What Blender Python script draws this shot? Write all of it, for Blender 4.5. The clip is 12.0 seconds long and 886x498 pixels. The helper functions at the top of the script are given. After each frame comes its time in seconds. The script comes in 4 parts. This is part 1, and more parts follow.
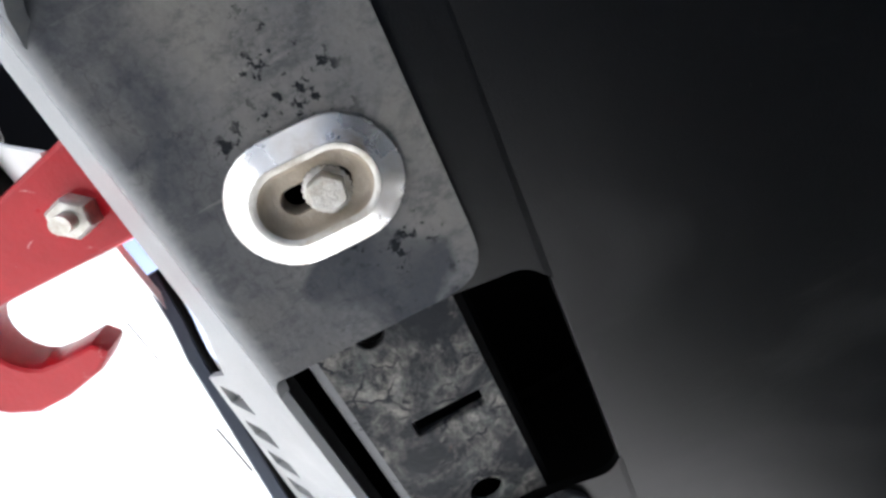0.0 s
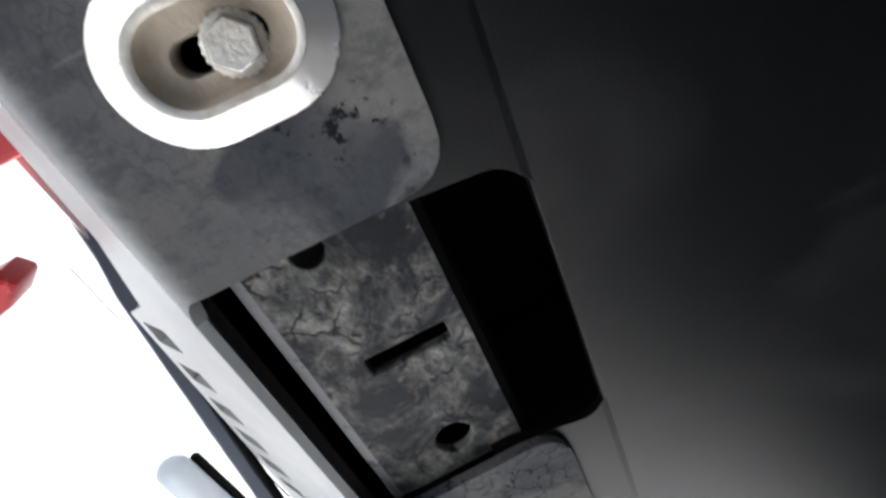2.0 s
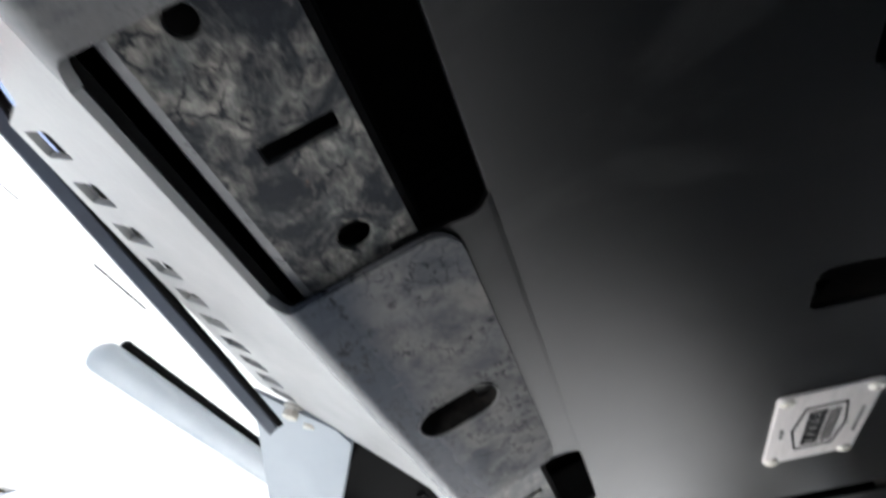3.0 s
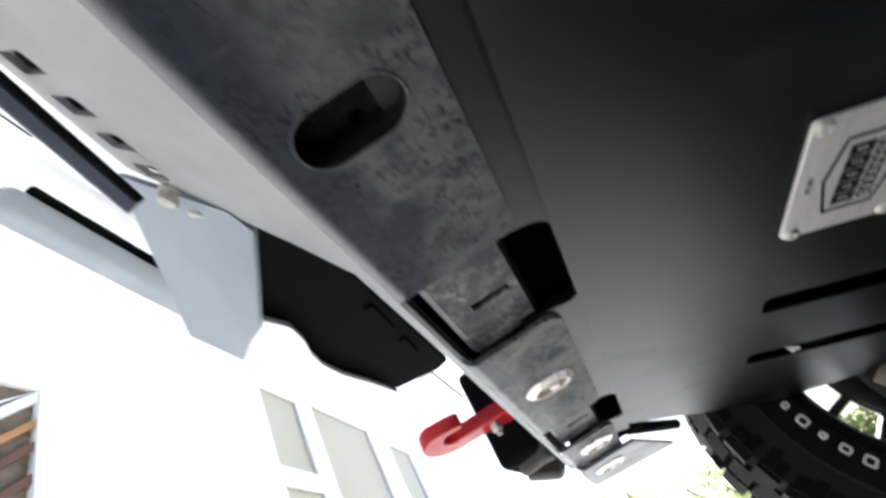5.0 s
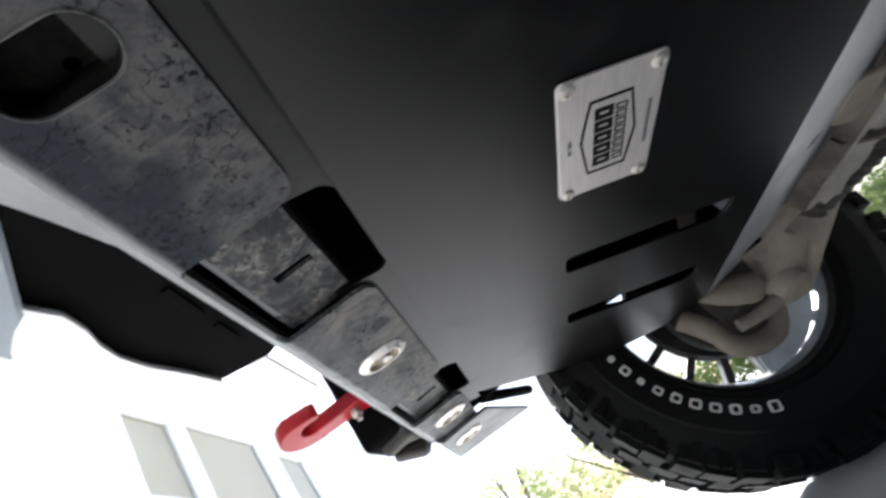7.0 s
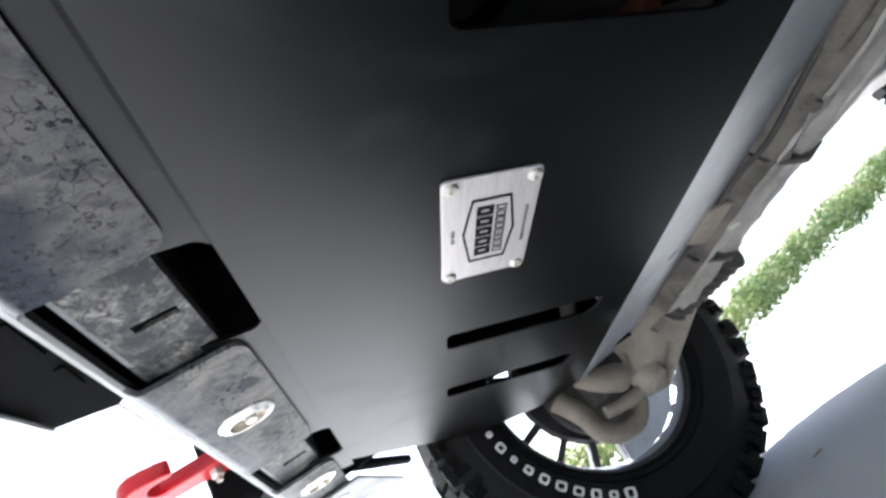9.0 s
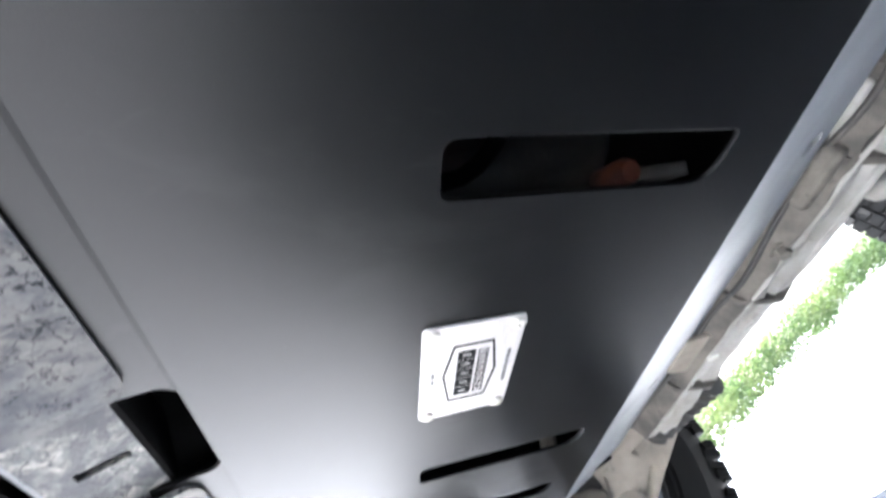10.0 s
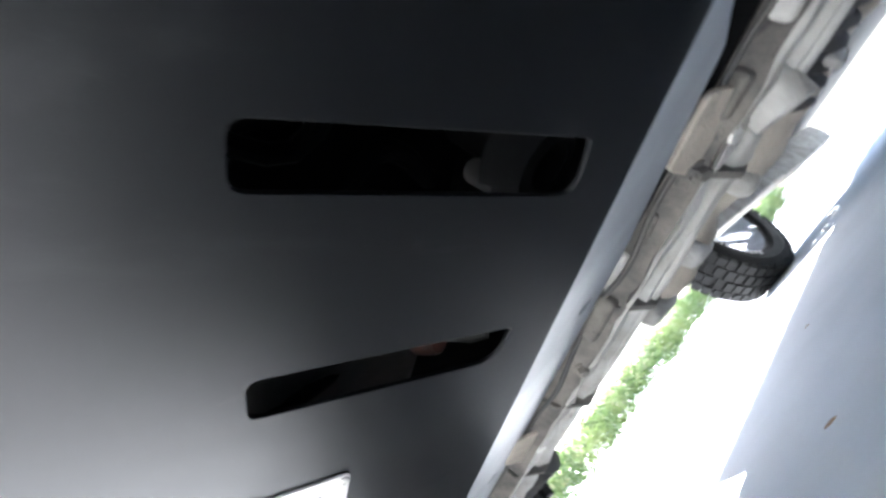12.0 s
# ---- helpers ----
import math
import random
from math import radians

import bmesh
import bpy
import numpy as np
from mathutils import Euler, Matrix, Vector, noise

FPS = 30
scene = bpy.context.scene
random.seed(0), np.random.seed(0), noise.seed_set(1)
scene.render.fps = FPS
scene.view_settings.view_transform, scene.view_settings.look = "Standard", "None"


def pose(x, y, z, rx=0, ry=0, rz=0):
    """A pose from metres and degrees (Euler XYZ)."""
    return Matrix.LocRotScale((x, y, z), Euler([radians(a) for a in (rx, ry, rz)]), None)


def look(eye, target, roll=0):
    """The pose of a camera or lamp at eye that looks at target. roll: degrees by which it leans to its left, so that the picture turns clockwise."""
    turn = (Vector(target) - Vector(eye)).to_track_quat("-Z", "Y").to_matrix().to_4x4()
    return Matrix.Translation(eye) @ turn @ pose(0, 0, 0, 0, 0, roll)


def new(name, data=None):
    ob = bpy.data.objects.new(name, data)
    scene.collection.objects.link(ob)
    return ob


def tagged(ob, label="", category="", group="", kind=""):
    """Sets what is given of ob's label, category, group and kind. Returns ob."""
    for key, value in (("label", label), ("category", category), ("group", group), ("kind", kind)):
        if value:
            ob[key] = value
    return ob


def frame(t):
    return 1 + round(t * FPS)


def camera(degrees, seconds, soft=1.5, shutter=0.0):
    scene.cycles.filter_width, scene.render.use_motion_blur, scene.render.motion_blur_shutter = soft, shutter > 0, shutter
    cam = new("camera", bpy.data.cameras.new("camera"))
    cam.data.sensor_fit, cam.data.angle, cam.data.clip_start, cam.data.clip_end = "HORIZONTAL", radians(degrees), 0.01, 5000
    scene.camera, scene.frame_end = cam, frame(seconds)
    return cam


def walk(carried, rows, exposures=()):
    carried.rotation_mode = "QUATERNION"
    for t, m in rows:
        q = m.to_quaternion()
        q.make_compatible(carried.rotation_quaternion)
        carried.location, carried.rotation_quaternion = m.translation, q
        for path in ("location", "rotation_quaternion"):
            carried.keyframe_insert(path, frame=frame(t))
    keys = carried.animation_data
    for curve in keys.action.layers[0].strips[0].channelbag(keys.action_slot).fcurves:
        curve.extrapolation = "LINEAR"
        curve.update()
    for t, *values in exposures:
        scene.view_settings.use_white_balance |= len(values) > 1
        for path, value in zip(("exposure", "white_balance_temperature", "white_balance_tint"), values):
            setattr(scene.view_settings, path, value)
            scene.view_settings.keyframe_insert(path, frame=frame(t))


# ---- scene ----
cam = camera(83.5, 12.0, soft=2.8, shutter=0.5)
# seconds, eye in metres, turn in degrees
PATH = [
    (0, -0.5704, -0.0014, 0.3086, 160.18, 16.03, -65.68),
    (0.5, -0.5702, -0.0003, 0.3120, 160.88, 15.33, -65.37),
    (1, -0.5836, -0.0012, 0.3235, 167.44, 12.49, -67.20),
    (1.5, -0.5613, -0.0033, 0.3252, 160.62, 15.44, -65.63),
    (2, -0.5346, -0.0029, 0.3320, 155.42, 17.80, -66.79),
    (2.5, -0.5283, -0.0029, 0.3171, 152.91, 20.12, -68.92),
    (3, -0.4985, 0.0063, 0.2899, 144.98, 24.74, -68.79),
    (3.2, -0.4884, 0.0062, 0.2864, 143.63, 25.70, -68.87),
    (4.8, -0.3628, 0.0173, 0.2884, 136.00, 25.89, -65.98),
    (5, -0.3353, 0.0150, 0.2788, 135.14, 27.18, -64.92),
    (5.5, -0.2874, -0.0098, 0.2494, 132.65, 31.87, -67.70),
    (6, -0.2786, -0.0093, 0.2349, 128.79, 33.90, -69.71),
    (6.5, -0.2870, -0.0120, 0.2322, 128.79, 34.82, -70.14),
    (7, -0.3074, -0.0240, 0.2245, 130.24, 38.31, -73.43),
    (9, -0.3255, -0.0509, 0.2111, 126.71, 38.52, -89.29),
    (9.5, -0.3348, -0.0596, 0.2276, 130.09, 37.33, -91.67),
    (10, -0.3517, -0.0723, 0.2443, 133.36, 37.96, -93.97),
    (10.5, -0.3717, -0.0790, 0.2696, 137.21, 37.07, -94.36),
    (11, -0.4065, -0.0649, 0.2705, 132.39, 38.76, -101.43),
    (11.5, -0.4844, -0.0871, 0.2867, 126.54, 42.90, -109.02),
    (11.8, -0.4859, -0.1057, 0.2701, 125.12, 44.49, -110.65),
    (12, -0.4779, -0.1274, 0.2448, 128.81, 46.37, -106.48),
]
walk(cam, [(t, pose(x, y, z, a, b, c)) for t, x, y, z, a, b, c in PATH], [
    (0.0, 2.75, 6050, 12), (1.0, 3.05, 6050, 12), (2.0, 2.6, 6100, 12), (3.0, 2.55, 6100, 11), (5.0, 2.1, 6150, 11), (6.5, 1.8, 6150, 11), (7.0, 2.0, 6100, 11), (9.0, 3.0, 5900, 12), (9.5, 3.75, 5850, 13),
    (10.5, 4.4, 5800, 13), (11.0, 4.55, 5800, 13), (11.5, 4.55, 5800, 13), (12.0, 4.0, 5800, 11)])

# ---- light: clear day, sun from the right, all of the subject in the vehicle's own shade ----
SUN_EL, SUN_AZ = radians(47), radians(2)          # height, and compass turn from +x towards +y
world = bpy.data.worlds.new("sky")
scene.world = world
world.use_nodes = True
wn = world.node_tree
sky = wn.nodes.new("ShaderNodeTexSky")
sky.sky_type, sky.sun_disc, sky.dust_density = "NISHITA", False, 2.0
sky.sun_elevation, sky.sun_rotation = SUN_EL, radians(90) - SUN_AZ
wn.nodes["Background"].inputs[1].default_value = 0.06
wn.links.new(sky.outputs[0], wn.nodes["Background"].inputs[0])
sun_data = bpy.data.lights.new("sun", "SUN")
sun_data.energy, sun_data.angle, sun_data.color = 5.0, radians(0.5), (1.0, 0.95, 0.87)
sun = new("sun", sun_data)
sun.matrix_world = look((20 * math.cos(SUN_AZ) * math.cos(SUN_EL), 20 * math.sin(SUN_AZ) * math.cos(SUN_EL), 20 * math.sin(SUN_EL)), (0, 0, 0))


# ---- materials ----
def nodes_of(name):
    m = bpy.data.materials.new(name)
    m.use_nodes = True
    t = m.node_tree
    return m, t, t.nodes["Principled BSDF"]


def mixed(t, fac, a, b):
    n = t.nodes.new("ShaderNodeMix")
    n.data_type = "RGBA"
    for i, v in ((0, fac), (6, a), (7, b)):
        if isinstance(v, (tuple, float, int)):
            n.inputs[i].default_value = (*v, 1) if isinstance(v, tuple) else v
        else:
            t.links.new(v, n.inputs[i])
    return n.outputs[2]


def cloud(t, scale, lo, hi, detail=6.0, rough=0.6, distort=0.0, stretch=(1, 1, 1)):
    """A noise in object space cut to 0..1 between lo and hi."""
    tc = t.nodes.new("ShaderNodeTexCoord")
    mp = t.nodes.new("ShaderNodeMapping")
    mp.inputs["Scale"].default_value = stretch
    n = t.nodes.new("ShaderNodeTexNoise")
    n.inputs["Scale"].default_value, n.inputs["Detail"].default_value = scale, detail
    n.inputs["Roughness"].default_value, n.inputs["Distortion"].default_value = rough, distort
    r = t.nodes.new("ShaderNodeMapRange")
    r.inputs[1].default_value, r.inputs[2].default_value = lo, hi
    t.links.new(tc.outputs["Object"], mp.inputs[0])
    t.links.new(mp.outputs[0], n.inputs["Vector"])
    t.links.new(n.outputs[0], r.inputs[0])
    return r.outputs[0]


def bumped(t, p, height, strength, distance):
    b = t.nodes.new("ShaderNodeBump")
    b.inputs["Strength"].default_value, b.inputs["Distance"].default_value = strength, distance
    t.links.new(height, b.inputs["Height"])
    t.links.new(b.outputs[0], p.inputs["Normal"])


def ranged(t, fac, lo, hi):
    r = t.nodes.new("ShaderNodeMapRange")
    r.inputs[3].default_value, r.inputs[4].default_value = lo, hi
    t.links.new(fac, r.inputs[0])
    return r.outputs[0]


def crazed(t, scale, lo, hi, feature="DISTANCE_TO_EDGE", wobble=0.006, wscale=60.0):
    """Cells with wandering edges in object space, their distance cut to 1..0 between lo and hi."""
    tc, n = t.nodes.new("ShaderNodeTexCoord"), t.nodes.new("ShaderNodeTexNoise")
    n.inputs["Scale"].default_value, n.inputs["Detail"].default_value = wscale, 6.0
    mul, add, v, r = t.nodes.new("ShaderNodeVectorMath"), t.nodes.new("ShaderNodeVectorMath"), t.nodes.new("ShaderNodeTexVoronoi"), t.nodes.new("ShaderNodeMapRange")
    mul.operation, add.operation, v.feature = "SCALE", "ADD", feature
    mul.inputs["Scale"].default_value = wobble
    v.inputs["Scale"].default_value = scale
    r.inputs[1].default_value, r.inputs[2].default_value, r.inputs[3].default_value, r.inputs[4].default_value = lo, hi, 1.0, 0.0
    t.links.new(tc.outputs["Object"], n.inputs["Vector"])
    t.links.new(n.outputs["Color"], mul.inputs[0])
    t.links.new(tc.outputs["Object"], add.inputs[0])
    t.links.new(mul.outputs[0], add.inputs[1])
    t.links.new(add.outputs[0], v.inputs["Vector"])
    t.links.new(v.outputs["Distance"], r.inputs[0])
    return r.outputs[0]


def times(t, a, b):
    n = t.nodes.new("ShaderNodeMath")
    n.operation = "MULTIPLY"
    for i, v in ((0, a), (1, b)):
        if isinstance(v, float):
            n.inputs[i].default_value = v
        else:
            t.links.new(v, n.inputs[i])
    return n.outputs[0]


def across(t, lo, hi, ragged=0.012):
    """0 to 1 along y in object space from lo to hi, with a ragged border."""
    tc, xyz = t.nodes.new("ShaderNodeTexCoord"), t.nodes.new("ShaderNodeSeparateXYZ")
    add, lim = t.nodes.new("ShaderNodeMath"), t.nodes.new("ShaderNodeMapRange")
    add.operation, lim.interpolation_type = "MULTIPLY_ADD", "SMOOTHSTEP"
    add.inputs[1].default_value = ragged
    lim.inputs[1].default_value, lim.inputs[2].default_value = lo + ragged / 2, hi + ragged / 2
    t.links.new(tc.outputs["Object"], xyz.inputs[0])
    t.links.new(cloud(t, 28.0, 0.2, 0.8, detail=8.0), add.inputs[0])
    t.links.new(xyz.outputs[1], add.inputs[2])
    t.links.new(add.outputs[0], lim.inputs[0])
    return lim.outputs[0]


def dusty_pan(name, dust, film, paint, stains, chips, bare, crazing, front_dark):
    """Painted sheet under dried dust: it darkens to its paint towards the bend, is stained in round marks, crazed and
    flaked off in clusters; the bend is toned pale for light from ahead.
    """
    m, t, p = nodes_of(name)
    tone = cloud(t, 16.0, 0.30, 0.70, detail=6.0)
    col = mixed(t, tone, film, dust)
    worn = cloud(t, 24.0, bare - 0.02, bare + 0.15, detail=12.0, rough=0.68, distort=0.7)
    col = mixed(t, ranged(t, worn, 0.0, 0.8), col, paint)
    fine = cloud(t, 130.0, 0.50, 0.60, detail=12.0, rough=0.8, stretch=(1, 0.5, 1))
    col = mixed(t, ranged(t, fine, 0.0, 0.45), col, paint)
    rounds = times(t, crazed(t, 15.0, 0.30, 0.36, "F1", 0.03, 40.0), cloud(t, 9.0, 0.44, 0.50, detail=1.0))
    col = mixed(t, ranged(t, rounds, 0.0, stains), col, paint)
    spots = times(t, crazed(t, 38.0, 0.14, 0.22, "F1", 0.01, 80.0), cloud(t, 22.0, 0.50, 0.54, detail=1.0))
    col = mixed(t, ranged(t, spots, 0.0, 0.8), col, paint)
    grain = cloud(t, 420.0, 0.30, 0.70, detail=5.0, rough=0.8)
    col = mixed(t, ranged(t, grain, 0.0, 0.35), col, tuple(c * 0.45 for c in dust))
    # colour goes over to the dark paint towards the bend
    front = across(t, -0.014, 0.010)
    col = mixed(t, ranged(t, front, 0.0, front_dark), col, paint)
    wiped = cloud(t, 220.0, 0.64, 0.74, detail=5.0, stretch=(1, 0.12, 1), distort=0.5)
    col = mixed(t, ranged(t, wiped, 0.0, 0.4), col, tuple(c * 1.5 for c in dust))
    patch = cloud(t, 21.0, chips, chips + 0.06, detail=4.0)
    flake = times(t, patch, cloud(t, 210.0, 0.55, 0.575, detail=9.0, rough=0.7))
    col = mixed(t, ranged(t, flake, 0.0, 0.95), col, (0.006, 0.007, 0.009))
    cracks = times(t, crazed(t, 75.0, 0.010, 0.035, "DISTANCE_TO_EDGE", 0.02, 90.0), cloud(t, 26.0, chips - 0.02, chips + 0.06, detail=5.0))
    col = mixed(t, ranged(t, cracks, 0.0, crazing), col, (0.008, 0.009, 0.011))
    # bend toned pale: light it catches from ahead is put into the colour
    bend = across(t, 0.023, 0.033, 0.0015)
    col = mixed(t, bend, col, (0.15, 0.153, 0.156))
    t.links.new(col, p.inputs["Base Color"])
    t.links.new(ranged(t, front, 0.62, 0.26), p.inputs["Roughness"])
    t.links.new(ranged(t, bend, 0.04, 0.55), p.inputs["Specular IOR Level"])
    bumped(t, p, cloud(t, 300.0, 0.3, 0.7, detail=6.0), 0.25, 0.0006)
    return m


def muddy_steel(name, mud, film, paint, cover, rust):
    """Black paint blotched with smeared mud, rubbed through and scratched."""
    m, t, p = nodes_of(name)
    tone = cloud(t, 60.0, 0.35, 0.65, detail=8.0)
    dirt = mixed(t, tone, film, mud)
    big = cloud(t, 26.0, cover - 0.05, cover + 0.15, detail=12.0, rough=0.72, distort=0.6)
    small = cloud(t, 110.0, 0.40, 0.60, detail=15.0, rough=0.8, distort=0.05, stretch=(0.7, 1, 1))
    cover_all = times(t, big, ranged(t, small, 0.0, 1.0))
    col = mixed(t, cover_all, paint, dirt)
    haze = cloud(t, 48.0, 0.52, 0.68, detail=10.0, rough=0.7)
    col = mixed(t, ranged(t, haze, 0.0, 0.2), col, film)
    marks = cloud(t, 150.0, 0.62, 0.72, detail=8.0, stretch=(1, 0.6, 1), distort=0.3)
    col = mixed(t, ranged(t, marks, 0.0, 0.3), col, mud)
    cracks = times(t, crazed(t, 60.0, 0.02, 0.06, "DISTANCE_TO_EDGE", 0.02, 80.0), cloud(t, 30.0, 0.5, 0.56, detail=4.0))
    col = mixed(t, cracks, col, paint)
    col = mixed(t, ranged(t, cloud(t, 85.0, 0.69, 0.74, detail=5.0), 0.0, 0.6), col, rust)
    t.links.new(col, p.inputs["Base Color"])
    t.links.new(ranged(t, cover_all, 0.34, 0.75), p.inputs["Roughness"])
    p.inputs["Specular IOR Level"].default_value = 0.12
    bumped(t, p, small, 0.35, 0.0005)
    return m


def surface(name, a, b, scale, lo=0.35, hi=0.65, rough=(0.5, 0.7), metal=0.0, grain=300.0, bump=0.15, depth=0.0006, third=None, stretch=(1, 1, 1), distort=0.0):
    """Two colours in patches, a third in finer flecks, and a fine relief."""
    m, t, p = nodes_of(name)
    patch = cloud(t, scale, lo, hi, distort=distort, stretch=stretch)
    col = mixed(t, patch, a, b)
    if third:
        colour, tscale, tlo, thi = third
        col = mixed(t, cloud(t, tscale, tlo, thi, detail=8.0, rough=0.7, distort=0.6), col, colour)
    t.links.new(col, p.inputs["Base Color"])
    t.links.new(ranged(t, patch, *rough), p.inputs["Roughness"])
    p.inputs["Metallic"].default_value = metal
    bumped(t, p, cloud(t, grain, 0.3, 0.7, detail=3.0), bump, depth)
    return m


M_PLATE, pt, pp = nodes_of("black_powder_coat")
smear = cloud(pt, 7.0, 0.56, 0.74, detail=6.0, distort=1.5, stretch=(1, 0.5, 1))
scuff = cloud(pt, 38.0, 0.60, 0.80, detail=8.0, rough=0.7, distort=0.8, stretch=(1, 0.2, 1))
speck = cloud(pt, 900.0, 0.77, 0.80, detail=1.0)
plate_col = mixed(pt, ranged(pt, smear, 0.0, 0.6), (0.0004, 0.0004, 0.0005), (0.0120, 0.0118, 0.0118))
plate_col = mixed(pt, ranged(pt, scuff, 0.0, 0.7), plate_col, (0.014, 0.0136, 0.0132))
pt.links.new(mixed(pt, ranged(pt, speck, 0.0, 0.6), plate_col, (0.03, 0.03, 0.029)), pp.inputs["Base Color"])
pt.links.new(ranged(pt, smear, 0.37, 0.45), pp.inputs["Roughness"])
pp.inputs["Specular IOR Level"].default_value = 0.175
bumped(pt, pp, cloud(pt, 1100.0, 0.3, 0.7, detail=2.0), 0.14, 0.0003)
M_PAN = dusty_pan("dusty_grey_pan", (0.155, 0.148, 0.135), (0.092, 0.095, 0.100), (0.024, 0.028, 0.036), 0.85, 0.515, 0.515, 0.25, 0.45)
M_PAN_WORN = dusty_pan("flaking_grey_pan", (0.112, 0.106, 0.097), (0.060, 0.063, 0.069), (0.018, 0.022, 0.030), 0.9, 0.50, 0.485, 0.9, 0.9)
# paler than the rest of the bar: light from ahead is toned in
M_FACE = surface("light_toned_grey_face", (0.262, 0.264, 0.263), (0.230, 0.233, 0.235), 12.0, rough=(0.30, 0.40), grain=400.0)
M_SLATE = surface("slate_trim_plastic", (0.045, 0.055, 0.075), (0.035, 0.042, 0.058), 20.0, rough=(0.35, 0.5), grain=400.0, bump=0.1)
M_BRACKET = muddy_steel("muddy_black_steel", (0.300, 0.278, 0.245), (0.115, 0.126, 0.120), (0.006, 0.007, 0.010), 0.485, (0.14, 0.075, 0.04))
M_EDGE = surface("glossy_black_edge", (0.024, 0.027, 0.032), (0.060, 0.062, 0.066), 60.0, rough=(0.26, 0.40), grain=500.0, bump=0.1)
M_EDGE.node_tree.nodes["Principled BSDF"].inputs["Specular IOR Level"].default_value = 0.45
M_ENDS = surface("smooth_grey_bar_paint", (0.070, 0.074, 0.078), (0.052, 0.055, 0.060), 14.0, rough=(0.36, 0.5), grain=350.0, bump=0.12, third=((0.10, 0.098, 0.093), 40.0, 0.58, 0.72))
# for black parts, and for sheets that stand in for shade
M_VOID = surface("black_parts_and_shade", (0.0016, 0.0016, 0.0018), (0.0035, 0.0035, 0.0035), 20.0, rough=(0.8, 0.95))
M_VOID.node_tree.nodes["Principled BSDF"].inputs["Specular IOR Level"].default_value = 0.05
# the plate's coat toned grey for the reflection its flange catches
M_FLANGE = surface("reflection_toned_flange", (0.215, 0.225, 0.240), (0.175, 0.184, 0.196), 10.0, rough=(0.45, 0.55), grain=600.0, bump=0.1)
M_ALU = surface("worn_aluminium", (0.66, 0.65, 0.64), (0.54, 0.50, 0.45), 45.0, 0.45, 0.7, rough=(0.26, 0.45), metal=0.8, grain=250.0, bump=0.15,
                third=((0.40, 0.30, 0.21), 75.0, 0.58, 0.74))
M_BOLT = surface("dusty_zinc", (0.52, 0.51, 0.48), (0.36, 0.33, 0.28), 120.0, rough=(0.35, 0.6), metal=0.7, grain=700.0, bump=0.3)
M_CHROME = surface("dull_chrome", (0.22, 0.23, 0.25), (0.12, 0.125, 0.135), 150.0, rough=(0.22, 0.4), metal=0.8, grain=500.0, bump=0.2)
# near-black to muddy brown, for the oval recess
M_RECESS = surface("near_black_recess_mud", (0.0065, 0.0062, 0.006), (0.022, 0.019, 0.016), 70.0, 0.45, 0.7, rough=(0.8, 0.95), grain=300.0, bump=0.4)
M_RECESS.node_tree.nodes["Principled BSDF"].inputs["Specular IOR Level"].default_value = 0.06
M_RED = surface("red_enamel", (0.30, 0.006, 0.011), (0.24, 0.005, 0.009), 20.0, rough=(0.25, 0.4), grain=200.0, bump=0.2,
                third=((0.50, 0.28, 0.27), 70.0, 0.64, 0.72))
M_RED.node_tree.nodes["Principled BSDF"].inputs["Specular IOR Level"].default_value = 0.25
M_GRIME = surface("grimy_steel", (0.13, 0.115, 0.095), (0.05, 0.045, 0.04), 20.0, rough=(0.75, 0.9), grain=200.0, bump=0.6, depth=0.001, third=((0.02, 0.018, 0.016), 30.0, 0.58, 0.68))
M_BADGE = surface("brushed_badge", (0.50, 0.475, 0.465), (0.43, 0.41, 0.40), 30.0, rough=(0.42, 0.52), metal=0.6, grain=400.0, stretch=(1, 12, 1))
M_INK = surface("black_ink", (0.003, 0.003, 0.003), (0.006, 0.006, 0.006), 90.0, rough=(0.6, 0.7))
M_INK.node_tree.nodes["Principled BSDF"].inputs["Specular IOR Level"].default_value = 0.08
M_ETCH = surface("grey_etched_ink", (0.10, 0.10, 0.10), (0.14, 0.14, 0.14), 90.0, rough=(0.5, 0.6))
M_WHITE = surface("white_paint", (0.8, 0.8, 0.79), (0.74, 0.74, 0.73), 6.0, rough=(0.25, 0.35), grain=100.0, bump=0.03)
M_SILVER = surface("pale_grey_paint", (0.25, 0.275, 0.30), (0.21, 0.235, 0.26), 8.0, rough=(0.35, 0.45), grain=300.0, bump=0.05)
M_RUBBER = surface("tyre_rubber", (0.0035, 0.0035, 0.0035), (0.008, 0.0078, 0.0074), 14.0, 0.45, 0.75, rough=(0.65, 0.85), grain=300.0, bump=0.3)
M_RUBBER.node_tree.nodes["Principled BSDF"].inputs["Specular IOR Level"].default_value = 0.12
M_LETTER = surface("white_rubber", (0.62, 0.62, 0.6), (0.45, 0.44, 0.42), 60.0, rough=(0.6, 0.7))
M_RIM = surface("black_alloy", (0.02, 0.02, 0.022), (0.05, 0.047, 0.043), 25.0, rough=(0.35, 0.55), metal=0.3)
M_BARREL = surface("bare_alloy", (0.46, 0.49, 0.54), (0.33, 0.35, 0.38), 12.0, rough=(0.35, 0.55), metal=0.4)
M_DUST = surface("dusty_cast_iron", (0.30, 0.26, 0.215), (0.20, 0.175, 0.145), 14.0, rough=(0.75, 0.9), grain=260.0, bump=0.5, depth=0.001,
                 third=((0.09, 0.08, 0.07), 22.0, 0.60, 0.72))
M_BROWN = surface("brown_dusty_steel", (0.17, 0.145, 0.115), (0.11, 0.095, 0.075), 18.0, rough=(0.75, 0.9), grain=260.0, bump=0.5, depth=0.001)
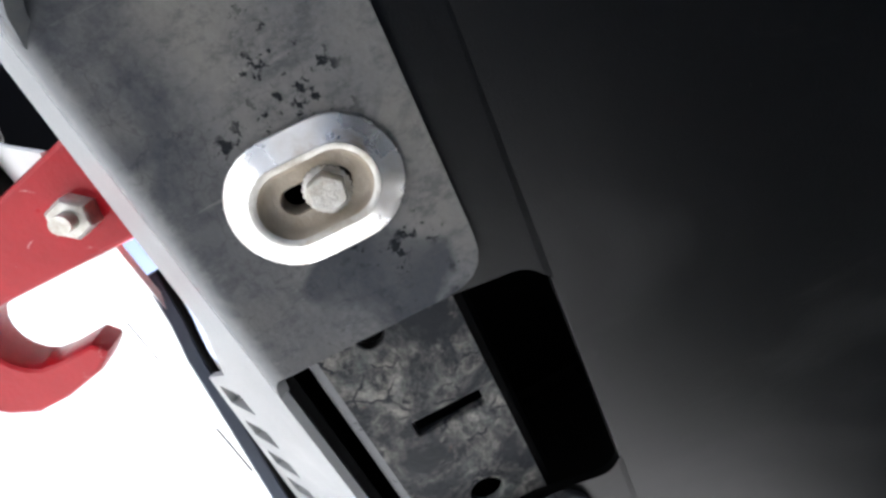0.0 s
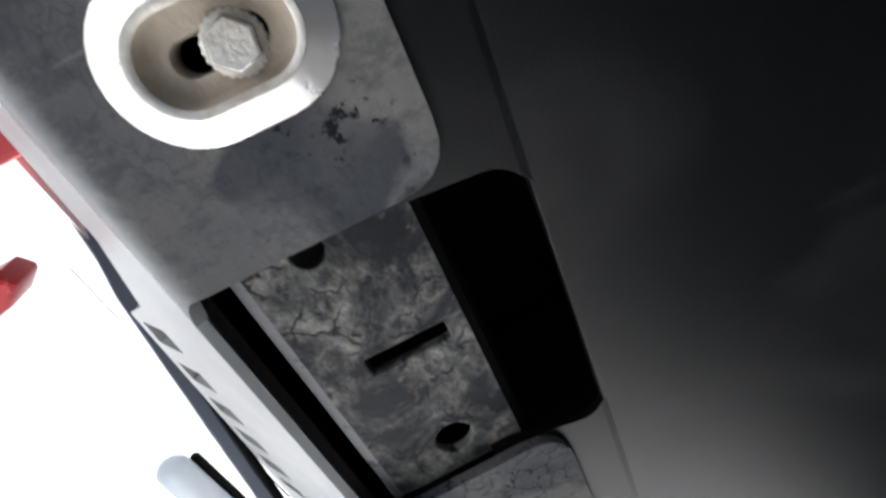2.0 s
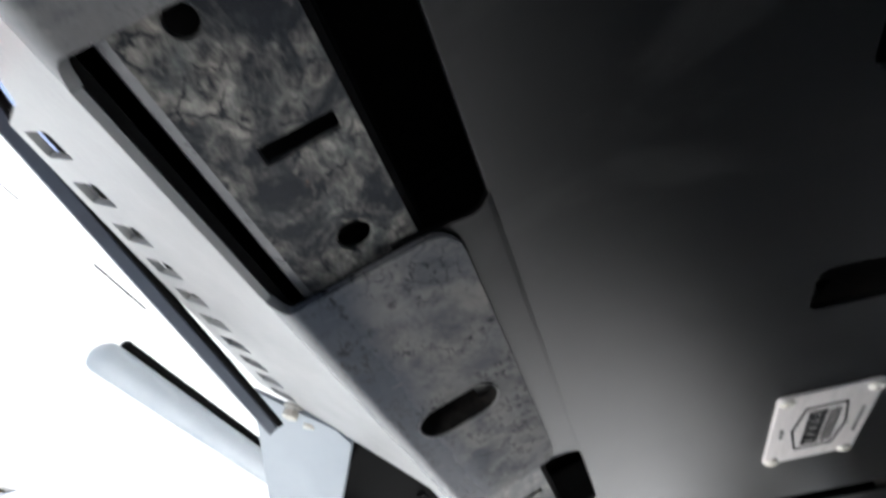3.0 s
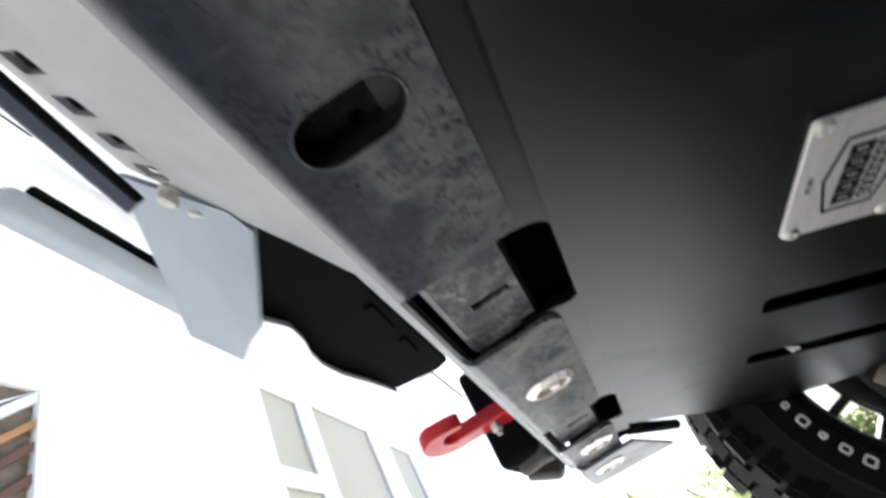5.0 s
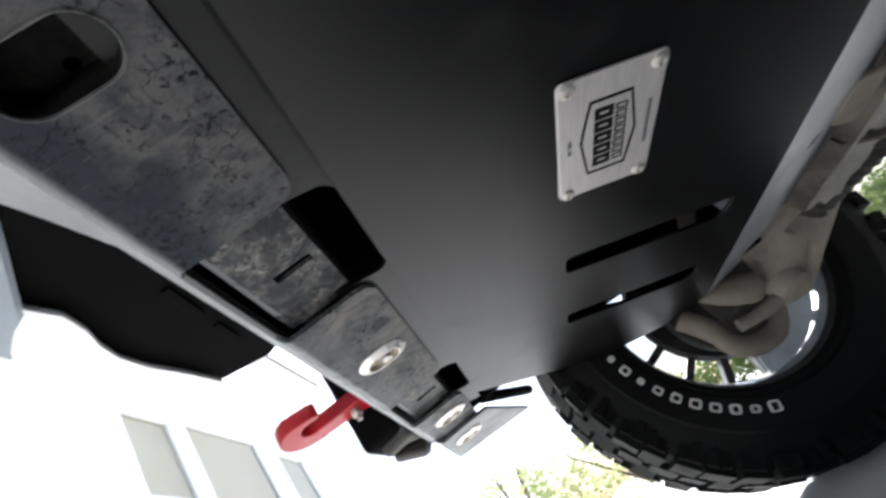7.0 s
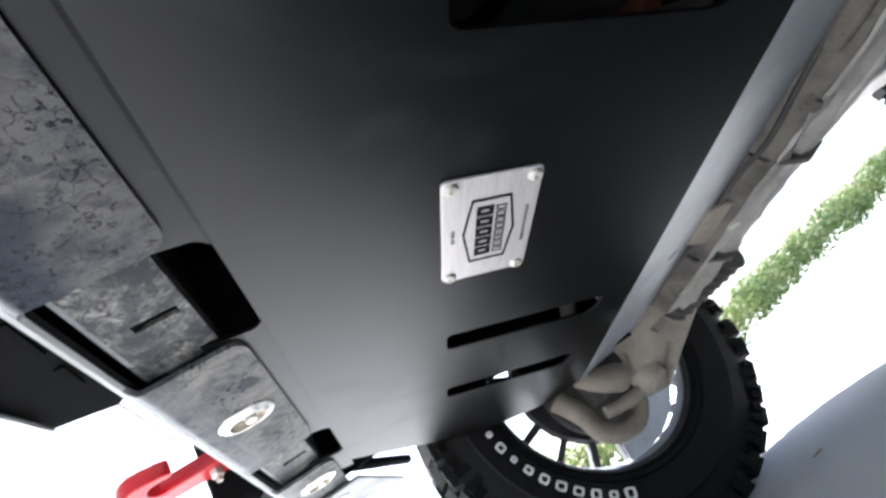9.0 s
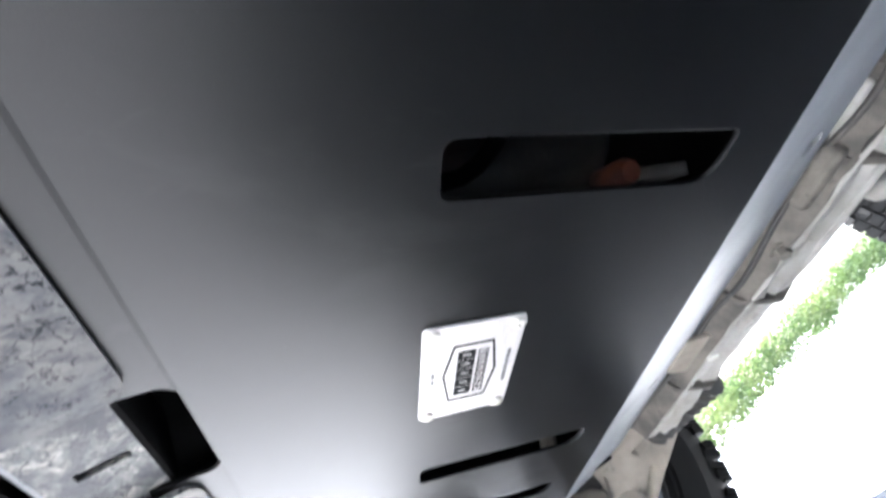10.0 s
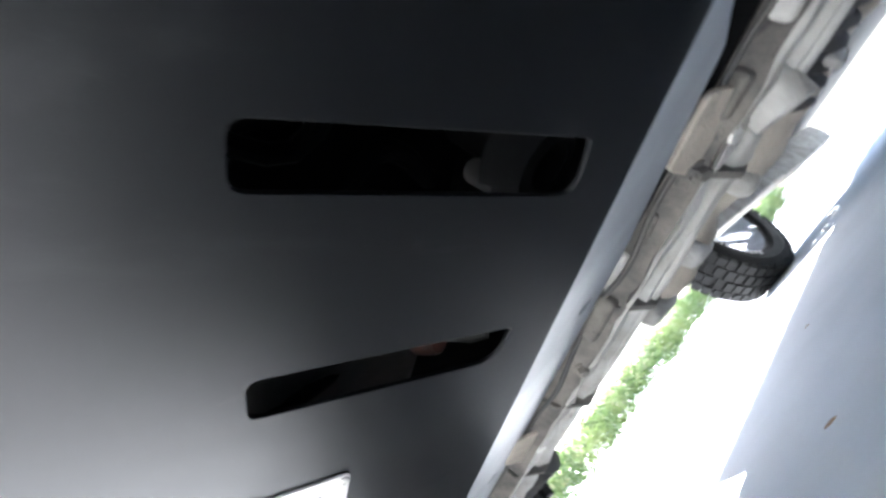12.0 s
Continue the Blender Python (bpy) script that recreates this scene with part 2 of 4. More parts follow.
M_PALE = surface("pale_dusty_steel", (0.33, 0.315, 0.29), (0.22, 0.205, 0.185), 16.0, rough=(0.6, 0.85), grain=260.0, bump=0.5, depth=0.001,
                 third=((0.10, 0.092, 0.083), 26.0, 0.58, 0.74))
M_DARK = surface("dark_underbody", (0.02, 0.02, 0.02), (0.07, 0.063, 0.055), 9.0, rough=(0.7, 0.9), grain=120.0, bump=0.4)
M_ORANGE = surface("orange_paint", (0.085, 0.020, 0.007), (0.025, 0.009, 0.006), 30.0, rough=(0.4, 0.6))
M_CONC = surface("pale_concrete", (0.49, 0.50, 0.505), (0.41, 0.42, 0.425), 1.3, rough=(0.8, 0.9), grain=160.0, bump=0.3, depth=0.001,
                 third=((0.36, 0.31, 0.25), 2.6, 0.70, 0.78))
M_STAIN = surface("brown_leaf_litter", (0.30, 0.19, 0.10), (0.22, 0.14, 0.08), 60.0, rough=(0.8, 0.9))
M_LEAF, lt, lp = nodes_of("hedge_leaf")
leaf_col = mixed(lt, cloud(lt, 1.6, 0.35, 0.65), (0.050, 0.095, 0.024), (0.125, 0.165, 0.050))
lt.links.new(leaf_col, lp.inputs["Base Color"])
lp.inputs["Roughness"].default_value = 0.5
thin = lt.nodes.new("ShaderNodeBsdfTranslucent")
both = lt.nodes.new("ShaderNodeMixShader")
both.inputs[0].default_value = 0.35
lt.links.new(leaf_col, thin.inputs[0])
lt.links.new(lp.outputs[0], both.inputs[1])
lt.links.new(thin.outputs[0], both.inputs[2])
lt.links.new(both.outputs[0], lt.nodes["Material Output"].inputs[0])
# hedge leaf copied paler and browner: sun glare is put into the colour
M_SHRUB = M_LEAF.copy()
M_SHRUB.name = "glare_toned_shrub_leaf"
for n in M_SHRUB.node_tree.nodes:
    if n.bl_idname == "ShaderNodeMix":
        n.inputs[6].default_value, n.inputs[7].default_value = (0.25, 0.33, 0.12, 1), (0.50, 0.46, 0.27, 1)
M_BARK = surface("bark", (0.12, 0.09, 0.065), (0.2, 0.16, 0.12), 14.0, rough=(0.8, 0.9))
M_WALL = surface("cream_render", (0.86, 0.83, 0.76), (0.82, 0.79, 0.71), 1.5, rough=(0.8, 0.9), grain=90.0)
M_ROOM = surface("ochre_room_sheet", (0.86, 0.81, 0.64), (0.80, 0.73, 0.54), 2.0, rough=(0.8, 0.9))
M_TIMBER = surface("red_brown_timber", (0.14, 0.065, 0.036), (0.09, 0.042, 0.024), 6.0, rough=(0.5, 0.7), stretch=(1, 8, 1))
M_OCHRE = surface("ochre_timber", (0.42, 0.22, 0.08), (0.32, 0.16, 0.06), 6.0, rough=(0.5, 0.7), stretch=(1, 8, 1))
M_GLASS, gt, gp = nodes_of("window_glass")
gp.inputs["Transmission Weight"].default_value, gp.inputs["Roughness"].default_value, gp.inputs["IOR"].default_value = 1.0, 0.02, 1.12

# ---- tools ----
# the vehicle's own axes: x to its right, y ahead, z up from the bar's brackets; it stands nose up by four degrees
VEH = Matrix.Translation((0, 0, 0.485)) @ Matrix.Rotation(math.atan(0.07), 4, "X")
BASE = {}


def thing(name, base, label, category, group="", kind="", veh=True):
    ob = new(name)
    ob.empty_display_size = 0.05
    ob.location = (VEH @ Vector(base)) if veh else Vector(base)
    BASE[ob.name] = ob.location.copy()
    return tagged(ob, label, category, group, kind)


def part(name, bm, material, parent, label="", veh=True, smooth=35, kind=""):
    """Links a bmesh as one mesh object under a thing or a part."""
    base = BASE[parent.name]
    if veh:
        bm.transform(VEH)
    bm.transform(Matrix.Translation(-base))
    ob = new(name, mesh_of(name, bm, material, smooth))
    ob.parent = parent
    BASE[ob.name] = base
    return tagged(ob, label, kind=kind)


def mesh_of(name, bm, material, smooth=35):
    bmesh.ops.recalc_face_normals(bm, faces=bm.faces)
    me = bpy.data.meshes.new(name)
    soft_faces = [f.smooth for f in bm.faces]
    bm.to_mesh(me)
    bm.free()
    me.materials.append(material)
    me.set_sharp_from_angle(angle=radians(smooth))
    me.polygons.foreach_set("use_smooth", soft_faces)
    return me


def single(name, bm, material, label, category, group="", kind="", veh=True, smooth=35):
    if veh:
        bm.transform(VEH)
    lo = Vector([min(v.co[i] for v in bm.verts) for i in range(3)])
    hi = Vector([max(v.co[i] for v in bm.verts) for i in range(3)])
    base = Vector(((lo.x + hi.x) / 2, (lo.y + hi.y) / 2, lo.z))
    bm.transform(Matrix.Translation(-base))
    ob = new(name, mesh_of(name, bm, material, smooth))
    ob.location = base
    BASE[ob.name] = base
    return tagged(ob, label, category, group, kind)


def rounded(points, radii, steps=5):
    """A closed outline with rounded corners."""
    out, n = [], len(points)
    for i in range(n):
        p, a, b = Vector(points[i]), Vector(points[i - 1]), Vector(points[(i + 1) % n])
        r = radii[i] if isinstance(radii, (list, tuple)) else radii
        if r <= 0:
            out.append(tuple(p))
            continue
        u, v = (a - p).normalized(), (b - p).normalized()
        half = math.acos(max(-1, min(1, u.dot(v)))) / 2
        d = min(r / math.tan(half), (a - p).length * 0.49, (b - p).length * 0.49)
        s, e = p + u * d, p + v * d
        for k in range(steps + 1):
            w = k / steps
            out.append(tuple((1 - w) ** 2 * s + 2 * w * (1 - w) * p + w * w * e))
    return out


def stadium(cx, cy, half, r, steps=16):
    """Long along y."""
    out = []
    for sign in (1, -1):
        for k in range(steps + 1):
            a = math.pi * k / steps + (0 if sign > 0 else math.pi)
            out.append((cx + r * math.cos(a), cy + sign * half + r * math.sin(a)))
    return out


def slab(loops, thickness, lift=None, bevel=0.0):
    """A flat sheet with holes (first loop: its outline), its underside at z = 0, moved by lift(x, y, z)."""
    bm = bmesh.new()
    for loop in loops:
        vs = [bm.verts.new((x, y, 0)) for x, y in loop]
        for i in range(len(vs)):
            bm.edges.new((vs[i - 1], vs[i]))
    bmesh.ops.triangle_fill(bm, use_beauty=True, use_dissolve=False, edges=bm.edges[:])
    r = bmesh.ops.extrude_face_region(bm, geom=bm.faces[:])
    for v in r["geom"]:
        if isinstance(v, bmesh.types.BMVert):
            v.co.z += thickness
    if bevel:
        bmesh.ops.recalc_face_normals(bm, faces=bm.faces)
        rim = [e for e in bm.edges if len(e.link_faces) == 2 and e.calc_face_angle(0) > 1.2]
        bmesh.ops.bevel(bm, geom=rim, offset=bevel, segments=2, affect="EDGES", profile=0.5)
    bm.normal_update()
    for f in bm.faces:
        f.smooth = abs(f.normal.z) < 0.99
    if lift:
        for v in bm.verts:
            v.co = Vector(lift(*v.co))
    return bm


def loft(bm, loops, cap0=False, cap1=False, closed=True):
    rings = [[bm.verts.new(p) for p in loop] for loop in loops]
    n = len(rings[0])
    for a, b in zip(rings, rings[1:]):
        for i in range(n if closed else n - 1):
            bm.faces.new((a[i], a[(i + 1) % n], b[(i + 1) % n], b[i])).smooth = True
    if cap0:
        bm.faces.new(rings[0][::-1])
    if cap1:
        bm.faces.new(rings[-1])
    return bm


def sheet(profile, x0, x1, thickness, steps=1):
    """A bent sheet: a profile of (y, z) drawn out along x, thickened to its upper side."""
    bm = bmesh.new()
    n = len(profile)
    off = []
    for i in range(n):
        a, b = Vector(profile[max(i - 1, 0)]), Vector(profile[min(i + 1, n - 1)])
        d = (b - a).normalized()
        off.append(Vector(profile[i]) + Vector((-d.y, d.x)) * thickness)
    ring = [tuple(p) for p in profile] + [tuple(p) for p in off[::-1]]
    xs = [x0 + (x1 - x0) * k / steps for k in range(steps + 1)]
    return loft(bm, [[(x, y, z) for y, z in ring] for x in xs], True, True)


def box(bm, c, s, turn=(0, 0, 0), bevel=0.0, segments=2):
    m = Matrix.LocRotScale(c, Euler([radians(a) for a in turn]), None)
    made = bmesh.ops.create_cube(bm, size=1, matrix=m @ Matrix.Diagonal((*s, 1)))
    if bevel:
        edges = {e for v in made["verts"] for e in v.link_edges}
        made = bmesh.ops.bevel(bm, geom=list(edges), offset=bevel, segments=segments, affect="EDGES", profile=0.5)
        for f in made["faces"]:
            f.smooth = segments > 2
    return bm


def tube(bm, points, radius, n=10, close=True):
    pts = [Vector(p) for p in points]
    loops, side = [], None
    for i, p in enumerate(pts):
        d = (pts[min(i + 1, len(pts) - 1)] - pts[max(i - 1, 0)]).normalized()
        if side is None:
            side = d.orthogonal().normalized()
        side = (side - d * side.dot(d)).normalized()
        up = d.cross(side)
        r = radius[i] if isinstance(radius, (list, tuple)) else radius
        loops.append([p + (side * math.cos(2 * math.pi * k / n) + up * math.sin(2 * math.pi * k / n)) * r for k in range(n)])
    return loft(bm, loops, close, close)


def curve_points(points, steps=6):
    """A smooth line through the points."""
    pts = [Vector(p) for p in points]
    out = []
    for i in range(len(pts) - 1):
        p0, p1, p2, p3 = pts[max(i - 1, 0)], pts[i], pts[i + 1], pts[min(i + 2, len(pts) - 1)]
        for k in range(steps):
            t = k / steps
            out.append(0.5 * (2 * p1 + (p2 - p0) * t + (2 * p0 - 5 * p1 + 4 * p2 - p3) * t * t + (3 * p1 - p0 - 3 * p2 + p3) * t ** 3))
    return out + [pts[-1]]


def hexbolt(bm, c, across, height, axis=(0, 0, -1), washer=0.0):
    m = Matrix.Translation(c) @ Vector((0, 0, 1)).rotation_difference(Vector(axis)).to_matrix().to_4x4()
    r = across / math.sqrt(3)
    hexa = lambda rr, z: [m @ Vector((rr * math.cos(k * math.pi / 3 + 0.3), rr * math.sin(k * math.pi / 3 + 0.3), z)) for k in range(6)]
    loft(bm, [hexa(r, 0), hexa(r, height * 0.85), hexa(r * 0.86, height)], True, True)
    if washer:
        ring = lambda rr, z: [m @ Vector((rr * math.cos(k * math.pi / 10), rr * math.sin(k * math.pi / 10), z)) for k in range(20)]
        loft(bm, [ring(washer, -0.001), ring(washer, 0.0015)], True, True)
    return bm


def lathe(bm, profile, centre, n=48, closed=False):
    """Turns a profile of (radius, x) about an axis along x."""
    cx, cy, cz = centre
    loops = [[(cx + x, cy + r * math.cos(2 * math.pi * k / n), cz + r * math.sin(2 * math.pi * k / n)) for k in range(n)] for r, x in profile]
    if closed:
        loops.append(loops[0])
    return loft(bm, loops)


# ---- ground ----
gm = bmesh.new()
bmesh.ops.create_grid(gm, x_segments=40, y_segments=40, size=150)
ground = single("ground", gm, M_CONC, "pale sunlit concrete driveway running out to the horizon", "ground", kind="structure", veh=False)

# ---- skid plate ----
PITCH = 0.414                       # spacing of the notches along the bar
NOTCHES = ((-0.4727, -0.3465), (-0.0652, 0.0618), (0.3492, 0.4704))
BEND = -0.0528                      # where the plate bends into its front lip
SLOPE = (0.128 - 0.012) / (0.455 - 0.0515)


def on_plate(x, y, z):
    return (x, y, -0.012 + SLOPE * (y + 0.0515) + z)


skid = thing("skid_plate", (0, -0.25, -0.1), "black powder-coated steel skid plate with four slots, scuffed and dusty", "skid plate")
outline = rounded([(-0.66, BEND), (0.53, BEND), (0.60, -0.19), (0.63, -0.30), (0.60, -0.40), (0.53, -0.455), (-0.53, -0.455), (-0.64, -0.40), (-0.70, -0.30), (-0.69, -0.19)],
                  [0, 0, 0.05, 0.1, 0.06, 0.02, 0.02, 0.06, 0.1, 0.05])
holes = [rounded(q, [0.009, 0.009, 0.022, 0.006]) for q in (
    [(-0.218, -0.2168), (-0.1774, -0.2168), (-0.1567, -0.404), (-0.1972, -0.4105)],
    [(-0.385, -0.2175), (-0.3505, -0.2165), (-0.3225, -0.416), (-0.3643, -0.409)],
    [(0.192, -0.2145), (0.2292, -0.2145), (0.2504, -0.410), (0.2130, -0.414)],
    [(0.3570, -0.2145), (0.3930, -0.2145), (0.4145, -0.405), (0.3785, -0.409)])]
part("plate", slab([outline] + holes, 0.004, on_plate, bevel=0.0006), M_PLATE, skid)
FILLET = 0.013
for a, b, fa, fb in ((-0.66, NOTCHES[0][0], 0, 1), (NOTCHES[0][1], NOTCHES[1][0], 1, 1), (NOTCHES[1][1], NOTCHES[2][0], 1, 1), (NOTCHES[2][1], 0.56, 1, 0)):
    lip = []
    if fb:
        lip += [(b + FILLET - FILLET * math.sin(radians(g)), BEND + FILLET - FILLET * math.cos(radians(g))) for g in range(0, 91, 15)]
    else:
        lip += [(b, BEND)]
    lip += [(b, 0.0), (a, 0.0)]
    if fa:
        lip += [(a - FILLET + FILLET * math.sin(radians(g)), BEND + FILLET - FILLET * math.cos(radians(g))) for g in range(90, -1, -15)]
    else:
        lip += [(a, BEND)]
    part("front_lip", slab([lip], 0.004, lambda x, y, z: (x, y - (0.0015 if y < BEND + 0.0005 else 0.0), -0.0128 + 0.2 * (y - BEND) + z)), M_PLATE, skid)
flange_out = rounded([(-0.47, -0.455), (0.53, -0.455), (0.55, -0.56), (0.50, -0.607), (-0.20, -0.595), (-0.41, -0.547), (-0.455, -0.482)], [0, 0, 0.02, 0.03, 0.1, 0.02, 0.01])
fl_holes = [stadium(-0.143 + 0, -0.553, 0.006, 0.009), stadium(0.235, -0.553, 0.004, 0.008)]
part("rear_flange", slab([flange_out] + fl_holes, 0.004, lambda x, y, z: (x, y, -0.128 - 0.10 * (y + 0.455) + z), bevel=0.0006), M_FLANGE, skid, "rear flange, its bright reflection put into the grey")

# black plates added above the flange holes to make them look dark
for hx in (-0.143, 0.235):
    bm = bmesh.new()
    box(bm, (hx, -0.553, -0.1085), (0.045, 0.045, 0.004), (0, 0, 0), 0.001)
    part("hole_black", bm, M_VOID, skid, "added black plate that makes the flange hole dark")

# badge with its border, screws, blocks and small writing
badge = part("badge", slab([rounded([(-0.0625, -0.2095), (0.0725, -0.2090), (0.0790, -0.2890), (-0.0555, -0.2905)], 0.006)], 0.0025, lambda x, y, z: on_plate(x, y, z - 0.0026), bevel=0.0006),
             M_BADGE, skid, "brushed metal badge with a black hexagonal border")
for sx, sy in ((-0.0535, -0.2163), (0.0670, -0.2156), (-0.0472, -0.2835), (0.0720, -0.2808)):
    bm = bmesh.new()
    ring = lambda r, z: [on_plate(sx + r * math.cos(k * math.pi / 8), sy + r * math.sin(k * math.pi / 8), z) for k in range(16)]
    loft(bm, [ring(0.0062, -0.0024), ring(0.006, -0.0042), ring(0.0045, -0.0056), ring(0.0026, -0.0058), ring(0.0022, -0.0042)], True, True)
    part("screw", bm, M_BOLT, badge, "round zinc button-head screw")


def badge_point(u, v):
    """u along the reading direction, v towards the front, from the badge's middle."""
    return (0.0085 - u - 0.085 * v, -0.2498 + v)


def inked(name, loops, depth=0.0006):
    bm = slab(loops, depth, lambda x, y, z: on_plate(x, y, z - 0.0032))
    return part(name, bm, M_INK, badge)


hexo = [(-0.042, 0.0165), (0.0, 0.0235), (0.042, 0.0165), (0.042, -0.0165), (0.0, -0.0225), (-0.042, -0.0165)]
inked("border", [[badge_point(*p) for p in hexo], [badge_point(p[0] * 0.94, p[1] * 0.92) for p in hexo]])
for k in range(5):
    u = -0.0335 + k * 0.0136
    q = lambda du, dv: [badge_point(u + du, -0.0025 + dv), badge_point(u + 0.0116 - du, -0.0025 + dv), badge_point(u + 0.0116 - du, 0.0120 - dv), badge_point(u + du, 0.0120 - dv)]
    inked("block", [q(0, 0), q(0.0042, 0.0036)])
for k in range(8):
    u = -0.0325 + k * 0.0082
    q = lambda d: [badge_point(u + d, -0.0135 + d), badge_point(u + 0.0062 - d, -0.0135 + d), badge_point(u + 0.0062 - d, -0.0048 - d), badge_point(u + d, -0.0048 - d)]
    inked("small_block", [q(0), q(0.0010)])


def writing(name, text, size, m, material, parent, depth=0.0003):
    c = bpy.data.curves.new(name, "FONT")
    c.body, c.size, c.align_x, c.align_y, c.extrude = text, size, "CENTER", "CENTER", depth
    tmp = new("tmp_" + name, c)
    me = bpy.data.meshes.new_from_object(tmp.evaluated_get(bpy.context.evaluated_depsgraph_get()))
    bpy.data.objects.remove(tmp)
    bm = bmesh.new()
    bm.from_mesh(me)
    bm.transform(m)
    return part(name, bm, material, parent)


tilt = math.atan(SLOPE)
for text, v, size in (("EST 2013", 0.0315, 0.0046), ("FORGED IN AUSTRALIA", -0.0318, 0.0046)):
    bx, by = badge_point(0, v)
    at = Matrix.Translation(on_plate(bx, by, -0.0031)) @ Matrix.Rotation(tilt, 4, "X") @ Matrix.Rotation(math.pi, 4, "Y")
    writing("writing", text, size, at, M_ETCH, badge)

# ---- bar across the front: pan sections with notches between them, and the louvred face ----
bar = thing("bull_bar", (0, 0.03, -0.012), "dusty grey steel bull bar underside with notches and louvred face", "bull bar")
PAN_Z, REAR, TURN_Y, TURN_R = -0.012, -0.0322, 0.0519, 0.014


def pan_section(x0, x1, hole_x, hole_y, half, r, near=True, far=True):
    c = 0.019
    flat = rounded([(x0, REAR), (x1, REAR), (x1, TURN_Y), (x0, TURN_Y)], [c if near else 0, c if far else 0, 0, 0])
    bm = slab([flat, stadium(hole_x, hole_y, half, r)], 0.005, lambda x, y, z: (x, y, PAN_Z + z))
    prof = []
    for k in range(13):
        a = k / 12 * radians(52)
        prof.append((TURN_Y + TURN_R * math.sin(a), PAN_Z + TURN_R * (1 - math.cos(a))))
    d = radians(52)
    rings = []
    n = len(prof)
    for i, (y, z) in enumerate(prof):
        a = i / (n - 1) * d
        g = max(0.0, (i - 4) / (n - 5)) ** 2 * 0.010
        ny, nz = -math.sin(a) * 0.005, math.cos(a) * 0.005
        rings.append([(x0 - (g if near else 0), y, z), (x1 + (g if far else 0), y, z), (x1 + (g if far else 0), y + ny, z + nz), (x0 - (g if near else 0), y + ny, z + nz)])
    loft(bm, rings, True, True)
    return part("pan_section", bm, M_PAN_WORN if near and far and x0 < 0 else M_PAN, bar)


pan_section(-0.640, -0.4766, -0.5345, 0.0093, 0.0080, 0.0114, near=False)
pan_section(-0.347, -0.0705, -0.206, 0.015, 0.012, 0.0165)
pan_section(0.0675, 0.346, 0.2005, 0.010, 0.0080, 0.0114)
pan_section(0.475, 0.640, 0.538, 0.006, 0.0080, 0.0114, far=False)

# end pieces lie under the pan and hold its ends
for sx in (-1, 1):
    bm = slab([rounded([(sx * 0.620, -0.050), (sx * 0.845, -0.130), (sx * 0.80, 0.046), (sx * 0.620, 0.05)], 0.004)], 0.006, lambda x, y, z: (x, y, -0.021 + z), bevel=0.001)
    part("end_plate", bm, M_ENDS, bar, "smooth grey painted end plate")
    cheek = [(0.046, -0.021), (0.050, -0.0202), (0.054, -0.0175), (0.0575, -0.012), (0.060, -0.005), (0.063, 0.003)]
    bm = bmesh.new()
    loft(bm, [[(sx * (0.621 - 0.028 * i / 5), y, z), (sx * 0.80, y, z), (sx * 0.80, y - 0.003, z + 0.004), (sx * (0.621 - 0.028 * i / 5), y - 0.003, z + 0.004)] for i, (y, z) in enumerate(cheek)], True, True)
    part("end_cheek", bm, M_ENDS, bar)
    bm = bmesh.new()
    tube(bm, [(sx * 0.60, -0.052, -0.004), (sx * 0.80, -0.150, 0.0)], 0.010, 10)
    part("rod", bm, M_VOID, bar, "black steel rod")
    for bx, by, bz in ((0.6414, 0.0660, 0.0150), (0.6260, 0.0640, 0.0054), (0.6195, 0.0620, -0.0012)):
        bm = bmesh.new()
        hexbolt(bm, (sx * bx, by - 0.002, bz + 0.001), 0.0125, 0.009, (0, 0.92, -0.39), 0.0085)
        part("bolt", bm, M_CHROME, bar, "dull chrome hexagon bolt head")

# louvred face above the pan's bend: slope up and forward, cut through by slots
D52 = radians(52)
f0 = Vector((TURN_Y + TURN_R * math.sin(D52), PAN_Z + TURN_R * (1 - math.cos(D52))))


def on_face(x, s, z):
    """s: distance up the slope from the bend."""
    return (x, f0.x + s * math.cos(D52) - z * math.sin(D52), f0.y + s * math.sin(D52) + z * math.cos(D52))


louvres = []
for k in range(10):
    x = -0.4515 + k * 0.0287
    c = 0.068 + 0.24 * (x + 0.45)
    louvres.append(rounded([(x, c - 0.012), (x + 0.0145, c - 0.011), (x + 0.0145, c + 0.017), (x, c + 0.014)], 0.002, 2))
face = [(-0.612, 0.0), (0.612, 0.0), (0.612, 0.014), (0.40, 0.015), (-0.10, 0.016), (-0.125, 0.051), (-0.185, 0.164), (-0.455, 0.090), (-0.465, 0.056), (-0.50, 0.028), (-0.612, 0.020)]
part("louvred_face", slab([face] + louvres, 0.004, lambda x, y, z: on_face(x, y, z)), M_FACE, bar, "louvred steel face, light from ahead put into its pale grey")


M_MUD = surface("dry_beige_mud", (0.30, 0.25, 0.19), (0.42, 0.37, 0.30), 60.0, rough=(0.7, 0.9), grain=500.0, bump=0.4)


